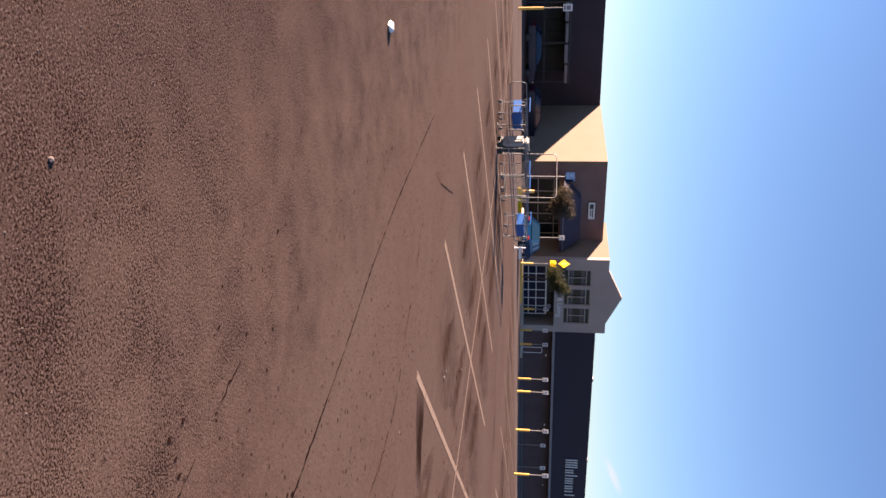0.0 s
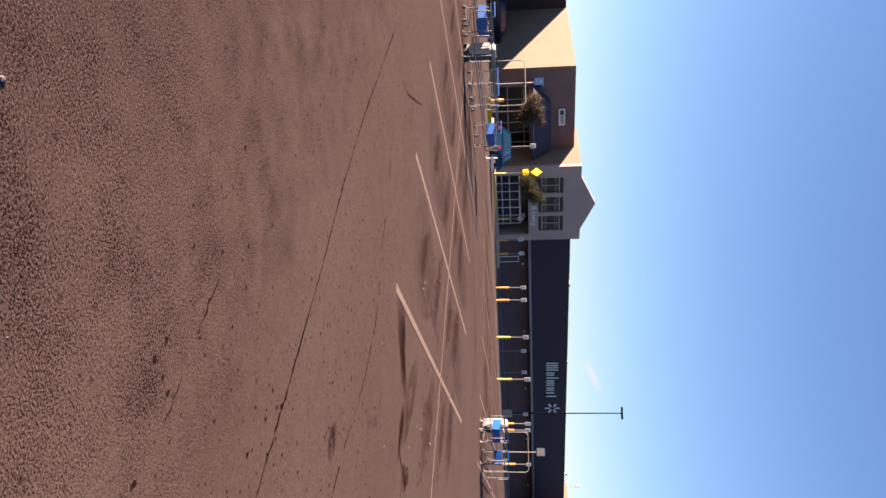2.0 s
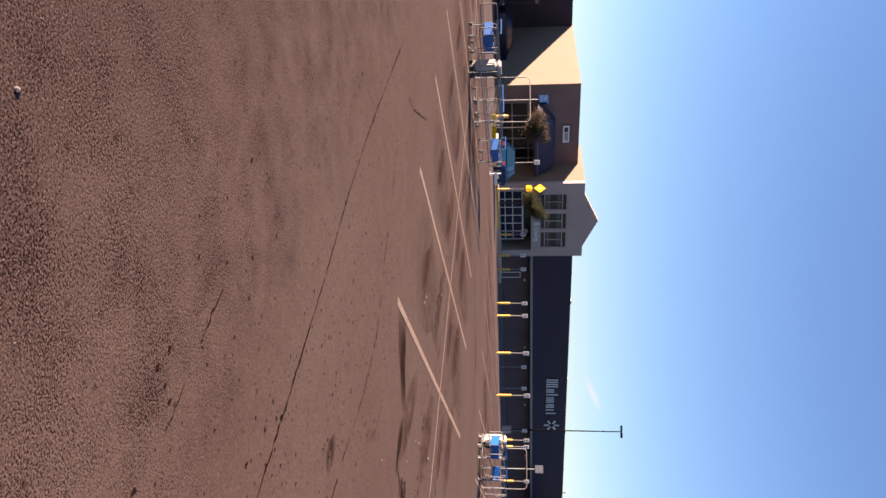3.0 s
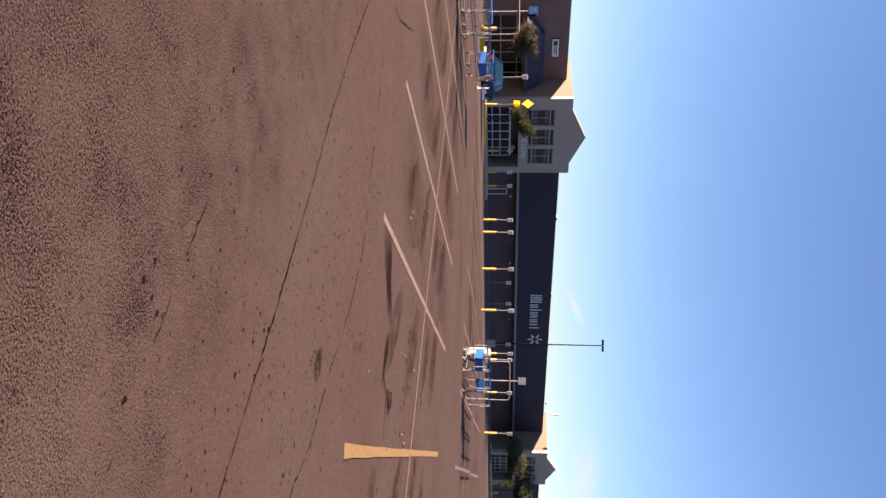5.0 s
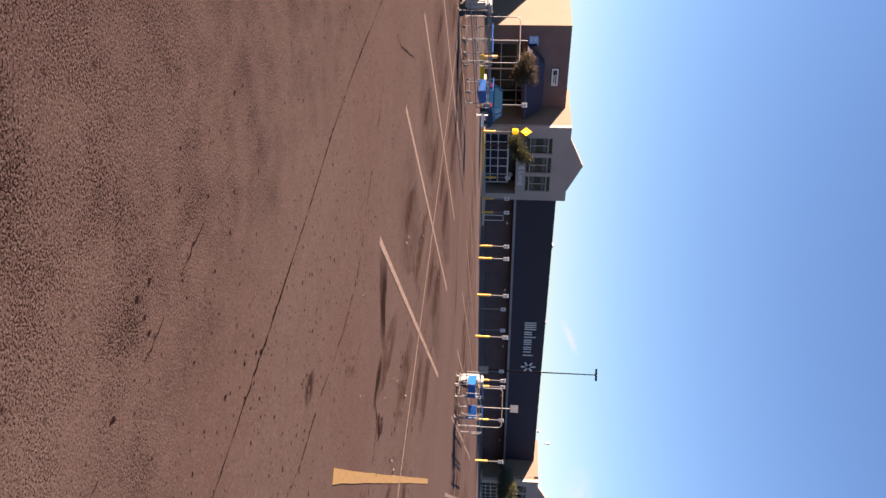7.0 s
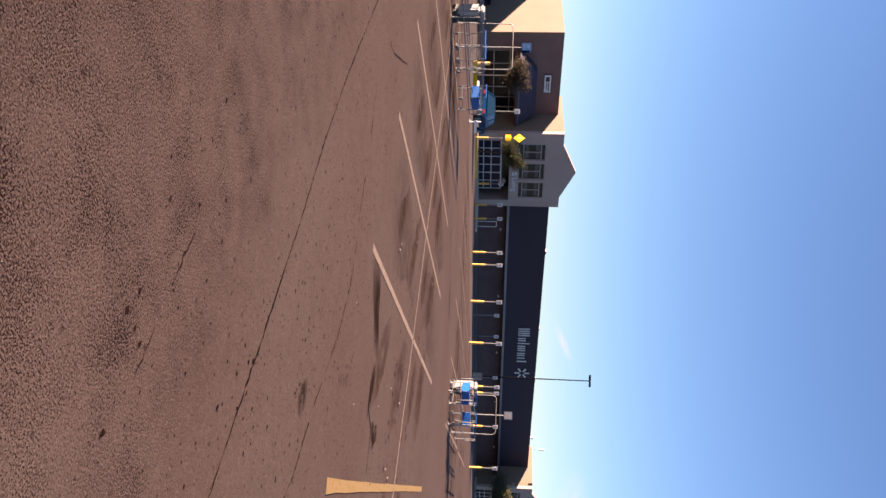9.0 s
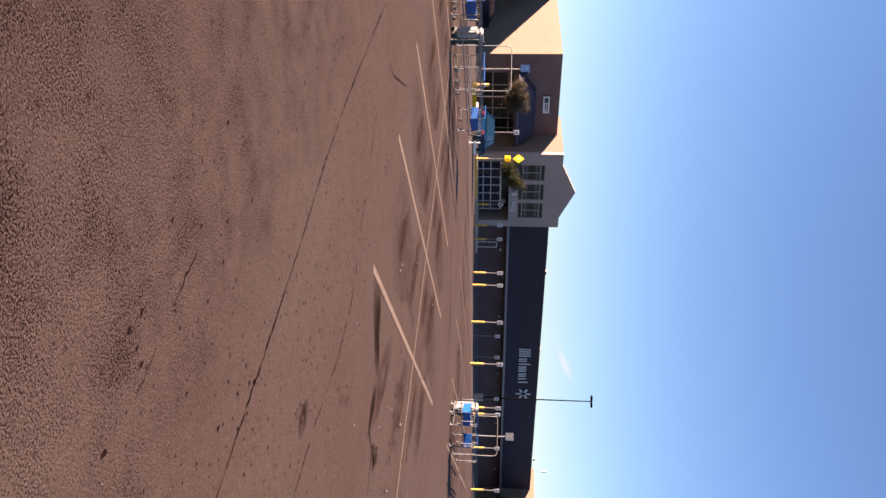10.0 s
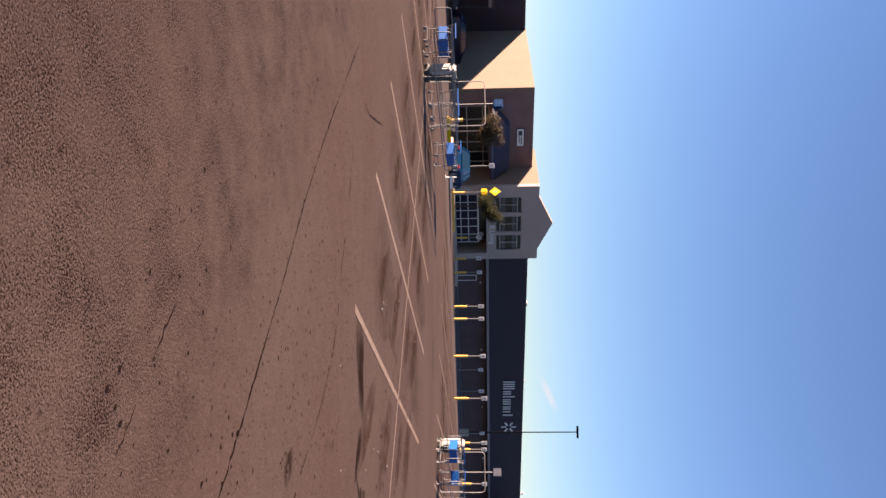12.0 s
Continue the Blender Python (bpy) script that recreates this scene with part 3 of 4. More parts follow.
def diamond_sign(x, y, drop, turn):
    root = empty("warning_sign", (x, y, ground_z(y)), turn)
    b = BM()
    tube(b, [(0, 0, -0.05), (0, 0, 3.75 - drop)], 0.035)
    part("pole", b, STEEL, root)
    b = BM()
    tube(b, [(0, 0, -0.05), (0, 0, 0.95), (0, 0, 1.0)], 0.085, 12)
    part("bollard_sleeve", b, YELLOW, root, "yellow bollard sleeve")
    b = BM()
    m = pose(0, -0.05, 3.25 - drop) @ Matrix.Rotation(math.pi / 4, 4, "Y")
    box(b, -0.31, 0.31, -0.012, 0.012, -0.31, 0.31, 0.01, m)
    p = part("plate", b, SIGNYELLOW, root, "yellow diamond plate")
    b = BM()
    box(b, -0.035, 0.035, -0.071, -0.0635, 3.05 - drop, 3.30 - drop)
    prism(b, [(-0.1, 3.30 - drop), (0.1, 3.30 - drop), (0.0, 3.47 - drop)], -0.071, -0.0635)
    part("arrow", b, BLACK, p, "black arrow")
    part("plaque", box(BM(), -0.32, 0.32, -0.062, -0.038, 2.22 - drop, 2.68 - drop, 0.01), SIGNYELLOW, root, "yellow plaque under the diamond")
    return tagged(root, "yellow diamond warning sign with a plaque on a post", "warning sign", "warning signs")


diamond_sign(30.5, 48.8, 0.0, -74)
diamond_sign(80.3, 47.1, 0.95, -74)
for x, y in ((84.6, 48.4), (86.2, 48.4), (88.0, 48.4), (89.6, 48.4), (23.1, 46.0)):
    root = empty("bollard", (x, y, ground_z(y)))
    b = BM()
    tube(b, [(0, 0, -0.03), (0, 0, 0.95), (0, 0, 1.02)], 0.11, 14)
    part("post", b, YELLOW, root)
    b = BM()
    tube(b, [(0, 0, 0.72), (0, 0, 0.80)], 0.115, 14)
    part("band", b, SIGNWHITE, root, "white band")
    tagged(root, "yellow steel bollard with a white band", "bollard", "bollards by the entrances")


# ---- lamp post
root = empty("lamp_post", (50.9, 43.25, ground_z(43.25)))
b = BM()
tube(b, [(0, 0, -0.1), (0, 0, 0.75), (0, 0, 0.8)], 0.32, 16)
part("concrete_base", b, CONCRETE, root, "round pale concrete base")
b = BM()
tube(b, [(0, 0, 0.8), (0, 0, 9.95)], 0.060, 10, 0.045)
part("mast", b, POLE, root)
b = BM()
box(b, -0.50, 0.50, -0.03, 0.03, 9.86, 9.92, 0.01)
part("cross_arm", b, POLE, root)
for sx in (-0.27, 0.27):
    b = BM()
    box(b, sx - 0.25, sx + 0.25, -0.15, 0.15, 9.92, 10.02, 0.03)
    h = part("lamp_head", b, POLE, root)
    part("lens", box(BM(), sx - 0.18, sx + 0.18, -0.10, 0.10, 9.912, 9.919), PANE, h)
root.matrix_world = pose(50.9, 43.25, ground_z(43.25), 0, 0, -40)
tagged(root, "tall dark steel car park lamp with two heads", "lamp post")


# ---- trees in front of the entrances
def tree(x, y, z, r, height, leaf, lean, seed, label):
    rnd = random.Random(seed)
    root = empty("tree", (x, y, z))
    b = BM()
    top = height * 0.63
    tube(b, [(0, 0, -0.1), (0.03, 0.02, top * 0.5), (lean * 0.4, 0.0, top), (lean, 0.0, height * 0.8)], 0.075, 8, 0.02)
    hubs = []
    for k in range(9):
        a = k * 2.4 + rnd.uniform(-0.4, 0.4)
        s = Vector((lean * 0.3, 0, top * rnd.uniform(0.92, 1.15)))
        e = s + Vector((math.cos(a) * r * rnd.uniform(0.45, 0.9), math.sin(a) * r * rnd.uniform(0.45, 0.9), rnd.uniform(0.03, 0.34) * height))
        tube(b, [s, s.lerp(e, 0.5) + Vector((0, 0, 0.08)), e], 0.03, 6, 0.008)
        hubs += [s.lerp(e, q) for q in (0.55, 0.8, 1.0)]
    hubs += [Vector((lean, 0, height * 0.85)), Vector((lean, 0, height * 0.7))]
    part("trunk", b, BARK, root)
    b = BM()
    for h in hubs:
        cr = r * rnd.uniform(0.24, 0.42)
        for _ in range(430):
            d = Vector((rnd.gauss(0, 1), rnd.gauss(0, 1), rnd.gauss(0, 0.75)))
            p = h + d * cr * 0.62
            u = Vector((rnd.gauss(0, 1), rnd.gauss(0, 1), rnd.gauss(0, 1))).normalized()
            v = u.orthogonal().normalized()
            s = rnd.uniform(0.028, 0.062) * (1 + 0.35 * (r > 2))
            b.faces.new([b.verts.new(p + q) for q in (u * s * 1.6, v * s * 0.6, -u * s * 1.4, -v * s * 0.6)])
    part("crown", b, leaf, root)
    return tagged(root, label, "tree", "small trees by the entrances")


tree(32.15, 49.5, -0.25, 1.22, 3.35, LEAF, 0.55, 3, "small olive green tree with a thin dark trunk on the pavement")
tree(26.3, 50.5, -0.25, 1.15, 3.6, LEAFRED, 0.0, 5, "small sparse tree with rusty and green leaves")
tree(78.5, 49.6, -0.25, 2.5, 4.0, LEAF, 0.0, 7, "small bushy green tree by the far entrance")
tree(86.3, 49.8, -0.25, 2.4, 4.9, LEAF, 0.0, 9, "small bushy green tree by the far entrance")


# ---- shopping carts
def cart(blue=True):
    root = empty("shopping_cart")
    b = BM()
    for sy in (-0.24, 0.24):
        tube(b, [(-0.45, sy, 0.14), (0.42, sy * 0.8, 0.14), (0.42, sy * 0.8, 0.20)], 0.011, 6)
        tube(b, [(-0.45, sy, 0.14), (-0.40, sy, 0.50), (-0.52, sy, 0.98)], 0.011, 6)
    tube(b, [(-0.45, -0.24, 0.14), (-0.45, 0.24, 0.14)], 0.012, 6)
    part("frame", b, WHEELGREY, root)
    b = BM()
    for z, x0, x1, w in ((0.42, -0.38, 0.40, 0.19), (0.56, -0.41, 0.45, 0.22), (0.72, -0.44, 0.50, 0.25), (0.86, -0.47, 0.54, 0.27)):
        for sy in (-w, w):
            tube(b, [(x0, sy, z), (x1, sy * 0.85, z)], 0.005, 5)
        tube(b, [(x1, -w * 0.85, z), (x1, w * 0.85, z)], 0.005, 5)
        tube(b, [(x0, -w, z), (x0, w, z)], 0.005, 5)
    for k in range(9):
        t = k / 8
        for sy in (-1, 1):
            tube(b, [(-0.38 + 0.78 * t, sy * 0.19 * (1 - 0.15 * t), 0.42), (-0.47 + 1.01 * t, sy * 0.27 * (1 - 0.15 * t), 0.86)], 0.005, 5)
    for k in range(6):
        sy = -0.19 + 0.38 * k / 5
        tube(b, [(-0.38, sy, 0.42), (0.40, sy * 0.85, 0.42)], 0.005, 5)
    part("basket", b, WHEELGREY, root, "grey wire basket")
    for sy in (-1, 1) if blue else ():
        b = BM()
        vs = [b.verts.new(p) for p in ((-0.40, sy * 0.215, 0.45), (0.41, sy * 0.190, 0.46), (0.48, sy * 0.222, 0.74), (-0.45, sy * 0.250, 0.74))]
        f = b.faces.new(vs)
        r = bmesh.ops.extrude_face_region(b, geom=[f])["geom"]
        for v in r:
            if isinstance(v, bmesh.types.BMVert):
                v.co.y += sy * 0.012
        bmesh.ops.recalc_face_normals(b, faces=b.faces)
        part("side_panel", b, BLUE, root, "blue plastic side panel")
    if blue:
        part("back_panel", box(BM(), -0.475, -0.45, -0.24, 0.24, 0.48, 0.74, 0.008), BLUE, root, "blue plastic back panel")
        part("front_panel", box(BM(), 0.47, 0.495, -0.21, 0.21, 0.46, 0.74, 0.008), BLUE, root, "blue plastic front panel")
    b = BM()
    tube(b, [(-0.53, -0.27, 0.99), (-0.53, 0.27, 0.99)], 0.02, 8)
    part("handle", b, BLUE, root, "blue handle")
    for wx, sy in ((-0.42, -0.24), (-0.42, 0.24), (0.40, -0.19), (0.40, 0.19)):
        b = BM()
        tube(b, [(wx, sy - 0.015, 0.062), (wx, sy + 0.015, 0.062)], 0.062, 12)
        part("wheel", b, WHEELGREY, root)
    return tagged(root, "wire shopping cart with blue plastic panels in the corral" if blue else "plain wire shopping cart nested in the corral row", "shopping cart", "shopping carts")


def motor_cart():
    root = empty("motor_cart")
    b = BM()
    box(b, -0.20, 0.20, -0.22, 0.22, 0.09, 0.18, 0.03)
    box(b, -0.01, 0.20, -0.19, 0.19, 0.175, 0.80, 0.04)
    part("chassis", b, BLACK, root, "black chassis")
    b = BM()
    box(b, -0.22, -0.015, -0.20, 0.20, 0.185, 0.86, 0.05)
    box(b, -0.20, 0.24, -0.19, 0.19, 0.85, 0.98, 0.05)
    part("seat_shell", b, SHELL, root, "pale grey rounded shell")
    b = BM()
    tube(b, [(0.12, -0.17, 0.62), (0.20, -0.27, 1.0)], 0.025, 8)
    tube(b, [(0.02, -0.27, 1.0), (0.36, -0.27, 1.0)], 0.018, 8)
    part("tiller", b, BLACK, root)
    for wx, sy in ((-0.13, -0.17), (-0.13, 0.17), (0.13, -0.17), (0.13, 0.17)):
        b = BM()
        tube(b, [(wx, sy - 0.03, 0.08), (wx, sy + 0.03, 0.08)], 0.08, 14)
        part("wheel", b, RUBBER, root)
    return tagged(root, "white electric shopping cart with a black chassis", "motor cart", "motor carts")


# ---- cart corrals: three rail panels, a tall hoop and a blue sign
def corral(x, y, turn, half, length, hoop, sign_top, face):
    root = empty("cart_corral", (x, y, ground_z(y)), turn)
    for n in (-half, 0.0, half):
        b = BM()
        a, e = -1.0, length + 0.3
        lo, hi = 0.38, 0.88
        pts = [(a, n, (lo + hi) / 2), *arc_corner((a, n, lo), (a, n, hi), (e, n, hi)), *arc_corner((a, n, hi), (e, n, hi), (e, n, lo)),
               *arc_corner((e, n, hi), (e, n, lo), (a, n, lo)), *arc_corner((e, n, lo), (a, n, lo), (a, n, hi)), (a, n, (lo + hi) / 2)]
        tube(b, pts, 0.016, 8, caps=False)
        part("rail", b, STEEL, root)
        for s in (0.0, length / 2, length):
            b = BM()
            tube(b, [(s, n + 0.03, -0.03), (s, n + 0.03, hi)], 0.017, 8)
            tube(b, [(s, n + 0.03, 0.0), (s, n + 0.03, 0.015)], 0.08, 10)
            part("leg", b, STEEL, root)
    s, h, top = length * 0.5, hoop, sign_top
    b = BM()
    tube(b, [(s, -half, 0.0), *arc_corner((s, -half, 0), (s, -half, h), (s, half, h), 0.16), *arc_corner((s, -half, h), (s, half, h), (s, half, 0), 0.16), (s, half, 0.0)], 0.017, 8)
    part("hoop", b, STEEL, root, "tall rounded steel hoop")
    b = BM()
    tube(b, [(s + 0.06, 0, 0.0), (s + 0.06, 0, top - 0.02)], 0.024, 8)
    part("sign_pole", b, STEEL, root)
    p = part("sign_panel", box(BM(), s + 0.10, s + 0.125, -0.15, 0.15, top - 0.31, top, 0.01), face, root)
    p2 = part("sign_panel", box(BM(), s - 0.005, s + 0.02, -0.15, 0.15, top - 0.31, top, 0.01), face, root)
    for z0, z1, w in ((top - 0.13, top - 0.07, 0.055), (top - 0.25, top - 0.22, 0.09)):
        part("bar", box(BM(), s - 0.010, s - 0.0055, -w, w, z0, z1), PALEBLUE if face is SIGNBLUE else WHEELGREY, p2)
    bpy.context.view_layer.update()
    return tagged(root, "galvanised tube cart corral with a tall hoop and " + ("blue sign" if face is SIGNBLUE else "grey sign"), "cart corral", "cart corrals")


first_cart, plain_cart, first_motor = cart(), cart(False), motor_cart()
used = []


def put(model, base, s, n, turn, rz):
    m = base @ pose(s, n, 0, 0, 0, turn)
    if model in used:
        return copy_thing(model, m)
    used.append(model)
    model.matrix_world = m
    return model


corral(8.96, 22.37, 31.5, 0.875, 5.6, 1.87, 2.48, SIGNBLUE)
base = pose(8.96, 22.37, ground_z(22.37), 0, 0, 31.5)
put(first_cart, base, 0.05, 0.43, 0, 31.5)
put(first_motor, base, 0.40, -0.42, -22, 31.5)
for k in range(2):
    put(plain_cart, base, 2.2 + 0.8 * k, -0.43, 0, 31.5)
put(first_cart, base, 5.5, -0.43, 0, 31.5)
corral(22.1, 17.45, 30.5, 0.753, 5.3, 1.70, 2.33, SIGNGREY)
base = pose(22.1, 17.45, ground_z(17.45), 0, 0, 30.5)
put(first_motor, base, 0.45, 0.66, -34, 30.5)
put(first_cart, base, -0.30, 0.36, 32, 30.5)
put(first_cart, base, 0.85, -0.40, 10, 30.5)


# ---- cars
def car(x, y, turn, paint_mat, label, roof=1.42, length=4.3, rim_mat=None):
    root = empty("car", (x, y, ground_z(y)), turn)
    L, W2 = length / 2, 0.87
    # side outline, lofted with a narrowing greenhouse
    low = [(-L, 0.32), (-L, 0.62), (-L + 0.10, 0.86), (-L * 0.55, 0.93), (L * 0.42, 0.90), (L * 0.93, 0.70), (L, 0.55), (L, 0.32)]
    b = BM()
    rings = []
    for sy, k in ((-W2, 0.96), (-W2 * 0.97, 1.0), (W2 * 0.97, 1.0), (W2, 0.96)):
        inset = 0.10 if abs(sy) == W2 else 0.0
        rings.append([b.verts.new((px * (1 - inset * 0.25), sy, pz if pz < 0.5 else pz - inset * 0.5)) for px, pz in low])
    for r, s in zip(rings, rings[1:]):
        for i in range(len(low)):
            j = (i + 1) % len(low)
            b.faces.new((r[i], r[j], s[j], s[i]))
    b.faces.new(rings[0][::-1])
    b.faces.new(rings[-1])
    bmesh.ops.recalc_face_normals(b, faces=b.faces)
    bmesh.ops.bevel(b, geom=list(b.edges), offset=0.035, segments=2, affect="EDGES")
    body = part("body", b, paint_mat, root)
    b = BM()
    base = [(-L * 0.88, 0.90), (L * 0.44, 0.89)]
    topp = [(-L * 0.62, roof), (L * 0.10, roof)]
    q = []
    for (px, pz), w in zip((base[0], base[1], topp[1], topp[0]), (0.80, 0.80, 0.60, 0.60)):
        q.append((b.verts.new((px, -w, pz)), b.verts.new((px, w, pz))))
    for i in range(4):
        j = (i + 1) % 4
        b.faces.new((q[i][0], q[j][0], q[j][1], q[i][1]))
    b.faces.new([v[0] for v in q][::-1])
    b.faces.new([v[1] for v in q])
    bmesh.ops.recalc_face_normals(b, faces=b.faces)
    bmesh.ops.bevel(b, geom=list(b.edges), offset=0.05, segments=2, affect="EDGES")
    part("cabin_glass", b, CARGLASS, root, "dark car glass")
    b = BM()
    box(b, -L * 0.60, L * 0.09, -0.57, 0.57, roof - 0.03, roof + 0.025, 0.025)
    part("roof", b, paint_mat, root)
    for sy in (-1, 1):
        for (xa, za), (xb, zb) in zip(base, topp):
            b = BM()
            tube(b, [(xa, sy * 0.80, za), (xb, sy * 0.60, zb)], 0.035, 6)
            part("pillar", b, paint_mat, root)
        b = BM()
        tube(b, [(-L * 0.2, sy * 0.81, 0.90), (-L * 0.22, sy * 0.61, roof)], 0.03, 6)
        part("pillar", b, paint_mat, root)
    for wx in (-L * 0.62, L * 0.62):
        for sy in (-0.80, 0.80):
            b = BM()
            tube(b, [(wx, sy - 0.10, 0.31), (wx, sy + 0.10, 0.31)], 0.31, 20)
            wheel = part("wheel", b, RUBBER, root)
            b = BM()
            o = 0.102 if sy > 0 else -0.102
            tube(b, [(wx, sy + o - 0.01, 0.31), (wx, sy + o + 0.01, 0.31)], 0.19, 14)
            part("rim", b, rim_mat or STEEL, wheel, "grey wheel rim")
    for sy in (-0.66, 0.66):
        part("tail_light", box(BM(), -L - 0.012, -L + 0.1, sy - 0.14, sy + 0.14, 0.60, 0.78, 0.02), LIGHTRED, root, "red tail light")
        part("headlight", box(BM(), L * 0.90, L + 0.008, sy - 0.16, sy + 0.16, 0.56, 0.68, 0.02), WHITE, root, "pale headlight")
    part("bumper", box(BM(), -L - 0.03, -L + 0.2, -0.80, 0.80, 0.30, 0.46, 0.03), BLACK, root, "black rear bumper")
    return tagged(root, label, "car", "parked cars")


car(25.9, 44.6, 40, CARPAINT, "small teal blue hatchback parked near the entrance", 1.40, 4.0)
car(23.4, 60.6, 0, NAVYCAR, "dark navy saloon car parked by the wall", 1.30, 4.7, BLACK)
car(18.3, 61.2, 0, NAVYCAR, "dark navy saloon car parked under the shelter", 1.30, 4.6, BLACK)

# ---- dark shelter against the far wall
root = empty("shelter", (18.1, 64.0, ground_z(60)))
for x in (-3.2, 0.1, 3.4):
    for dy in (-0.6, 2.4):
        b = BM()
        tube(b, [(x, dy, -0.05), (x, dy, 3.36)], 0.075)
        part("post", b, BLACK, root)
part("roof", box(BM(), -10.2, 3.6, -0.9, 2.7, 3.50, 3.60, 0.02), BLACK, root, "black flat roof")
for k in range(8):
    part("fascia_panel", box(BM(), -10.1 + k * 1.71, -8.55 + k * 1.71, -0.93, -0.86, 3.14 + 0.05 * (k % 2), 3.44, 0.02), FASCIA, root, "grey fascia panel")
part("rail", box(BM(), -10.2, 3.6, -0.66, -0.60, 1.45, 1.52), BLACK, root)
for k in range(6):
    part("back_screen", box(BM(), -10.1 + k * 2.28, -7.86 + k * 2.28, 2.5, 2.56, 0.05, 3.45, 0.01), RUBBER, root, "black back screen")
tagged(root, "black steel shelter with a grey fascia before the dark wall", "shelter")

# ---- cracks, stains and litter on the asphalt
def crack(pts, w, label, seed, mat=None, broken=0.0):
    rnd = random.Random(seed)
    mat = mat or TAR
    b = BM()
    fine = []
    for (x0, y0), (x1, y1) in zip(pts, pts[1:]):
        n = max(2, int(math.hypot(x1 - x0, y1 - y0) / 0.04))
        for i in range(n):
            t = i / n
            fine.append((x0 + (x1 - x0) * t + rnd.gauss(0, 0.005), y0 + (y1 - y0) * t + rnd.gauss(0, 0.005)))
    last, left, on = None, 0, True
    for i, (x, y) in enumerate(fine):
        ww = w * rnd.uniform(0.1, 1.25) * (0.75 + 0.25 * math.sin(i * 0.13 + seed)) * min(1.0, i / 8 + 0.05, (len(fine) - 1 - i) / 8 + 0.05)
        dx, dy = fine[min(i + 1, len(fine) - 1)][0] - fine[max(i - 1, 0)][0], fine[min(i + 1, len(fine) - 1)][1] - fine[max(i - 1, 0)][1]
        q = math.hypot(dx, dy) or 1
        e = [b.verts.new((x + s * dy / q * ww, y - s * dx / q * ww, ground_z(y) + 0.003)) for s in (-0.5, 0.5)]
        left -= 1
        if left < 0:
            on, left = rnd.random() >= broken, rnd.randint(1, 6)
        if last and on:
            b.faces.new((last[0], last[1], e[1], e[0]))
        last = e
    for f in b.faces:
        f.normal_update()
        if f.normal.z < 0:
            f.normal_flip()
    return tagged(part("crack", b, mat), label, "crack", "cracks in the asphalt", "structure")


crack([(4.0, 1.6), (3.96, 2.3), (3.95, 2.95), (3.94, 3.6), (3.91, 4.25), (3.89, 4.87), (3.80, 6.0), (3.78, 7.0), (3.80, 7.8), (3.86, 9.05), (3.92, 10.4)], 0.032, "long dark crack along a paving seam", 1)
crack([(5.25, 2.4), (5.31, 3.01), (5.50, 3.49), (5.53, 3.84), (5.58, 4.32), (5.69, 4.82), (5.80, 5.39), (5.81, 6.15), (5.72, 6.54), (5.46, 7.04), (5.2, 7.9), (4.73, 8.98)], 0.036, "fine broken crack in the asphalt", 2, TREAD, 0.25)
crack([(2.80, 1.2), (2.73, 1.89), (2.70, 2.08), (2.66, 2.35), (2.60, 2.9), (2.53, 3.84), (2.48, 4.64), (2.45, 5.94)], 0.011, "broken dark crack in the asphalt", 3, TREAD, 0.72)
crack([(4.65, 10.03), (5.11, 10.47), (5.65, 11.3), (6.04, 11.94)], 0.028, "curved dark crack in the asphalt", 4, TREAD)
crack([(7.98, 7.04), (7.96, 6.76), (7.96, 6.47), (8.03, 6.22), (8.45, 6.2), (8.7, 5.6), (8.9, 3.8)], 0.05, "tarred crack across the bay", 5, None, 0.2)
crack([(6.5, 5.2), (6.75, 6.6), (6.7, 7.4)], 0.016, "fine crack in the asphalt", 6, TREAD, 0.5)
for i in range(5):
    crack([(10.2 + i * 0.12, 10 + 3.0 * i), (10.6, 12 + 3.0 * i), (10.1, 14.2 + 3 * i)], 0.03, "dark broken crack by the spine line", 20 + i)


b = BM()
rnd = random.Random(41)
for c in range(95):
    cx, cy = rnd.uniform(2.2, 6.4), 1.6 + 11 * rnd.random() ** 1.3
    for _ in range(rnd.randint(2, 11)):
        x, y, s = cx + rnd.gauss(0, 0.16), cy + rnd.gauss(0, 0.42), 0.004 + 0.012 * rnd.random() ** 2
        lean, long = rnd.uniform(0, 3.14), rnd.uniform(1.0, 1.6)
        ring = []
        for k in range(9):
            a = 2 * math.pi * k / 9
            u, v = math.cos(a) * s * long * rnd.uniform(0.75, 1.25), math.sin(a) * s * rnd.uniform(0.75, 1.25)
            ring.append(b.verts.new((x + u * math.cos(lean) - v * math.sin(lean), y + u * math.sin(lean) + v * math.cos(lean), ground_z(y) + 0.002)))
        b.faces.new(ring)
drips = part("drip_marks", b, TREAD)
tagged(drips, "small dark drip marks scattered over the asphalt lane", "stain", kind="stuff")


def stain(x, y, rx, ry, turn, mat, seed, label, lift=0.0025):
    rnd = random.Random(seed)
    ph = [rnd.uniform(0, 6.3) for _ in range(4)]
    pts = []
    for k in range(36):
        a = 2 * math.pi * k / 36
        r = 1 + 0.16 * math.sin(3 * a + ph[0]) + 0.12 * math.sin(5 * a + ph[1]) + 0.07 * math.sin(9 * a + ph[2])
        u, v = math.cos(a) * rx * r, math.sin(a) * ry * r
        c, s = math.cos(radians(turn)), math.sin(radians(turn))
        pts.append((x + u * c - v * s, y + u * s + v * c))
    return decal("stain", pts, mat, label, "stain", lift=lift)


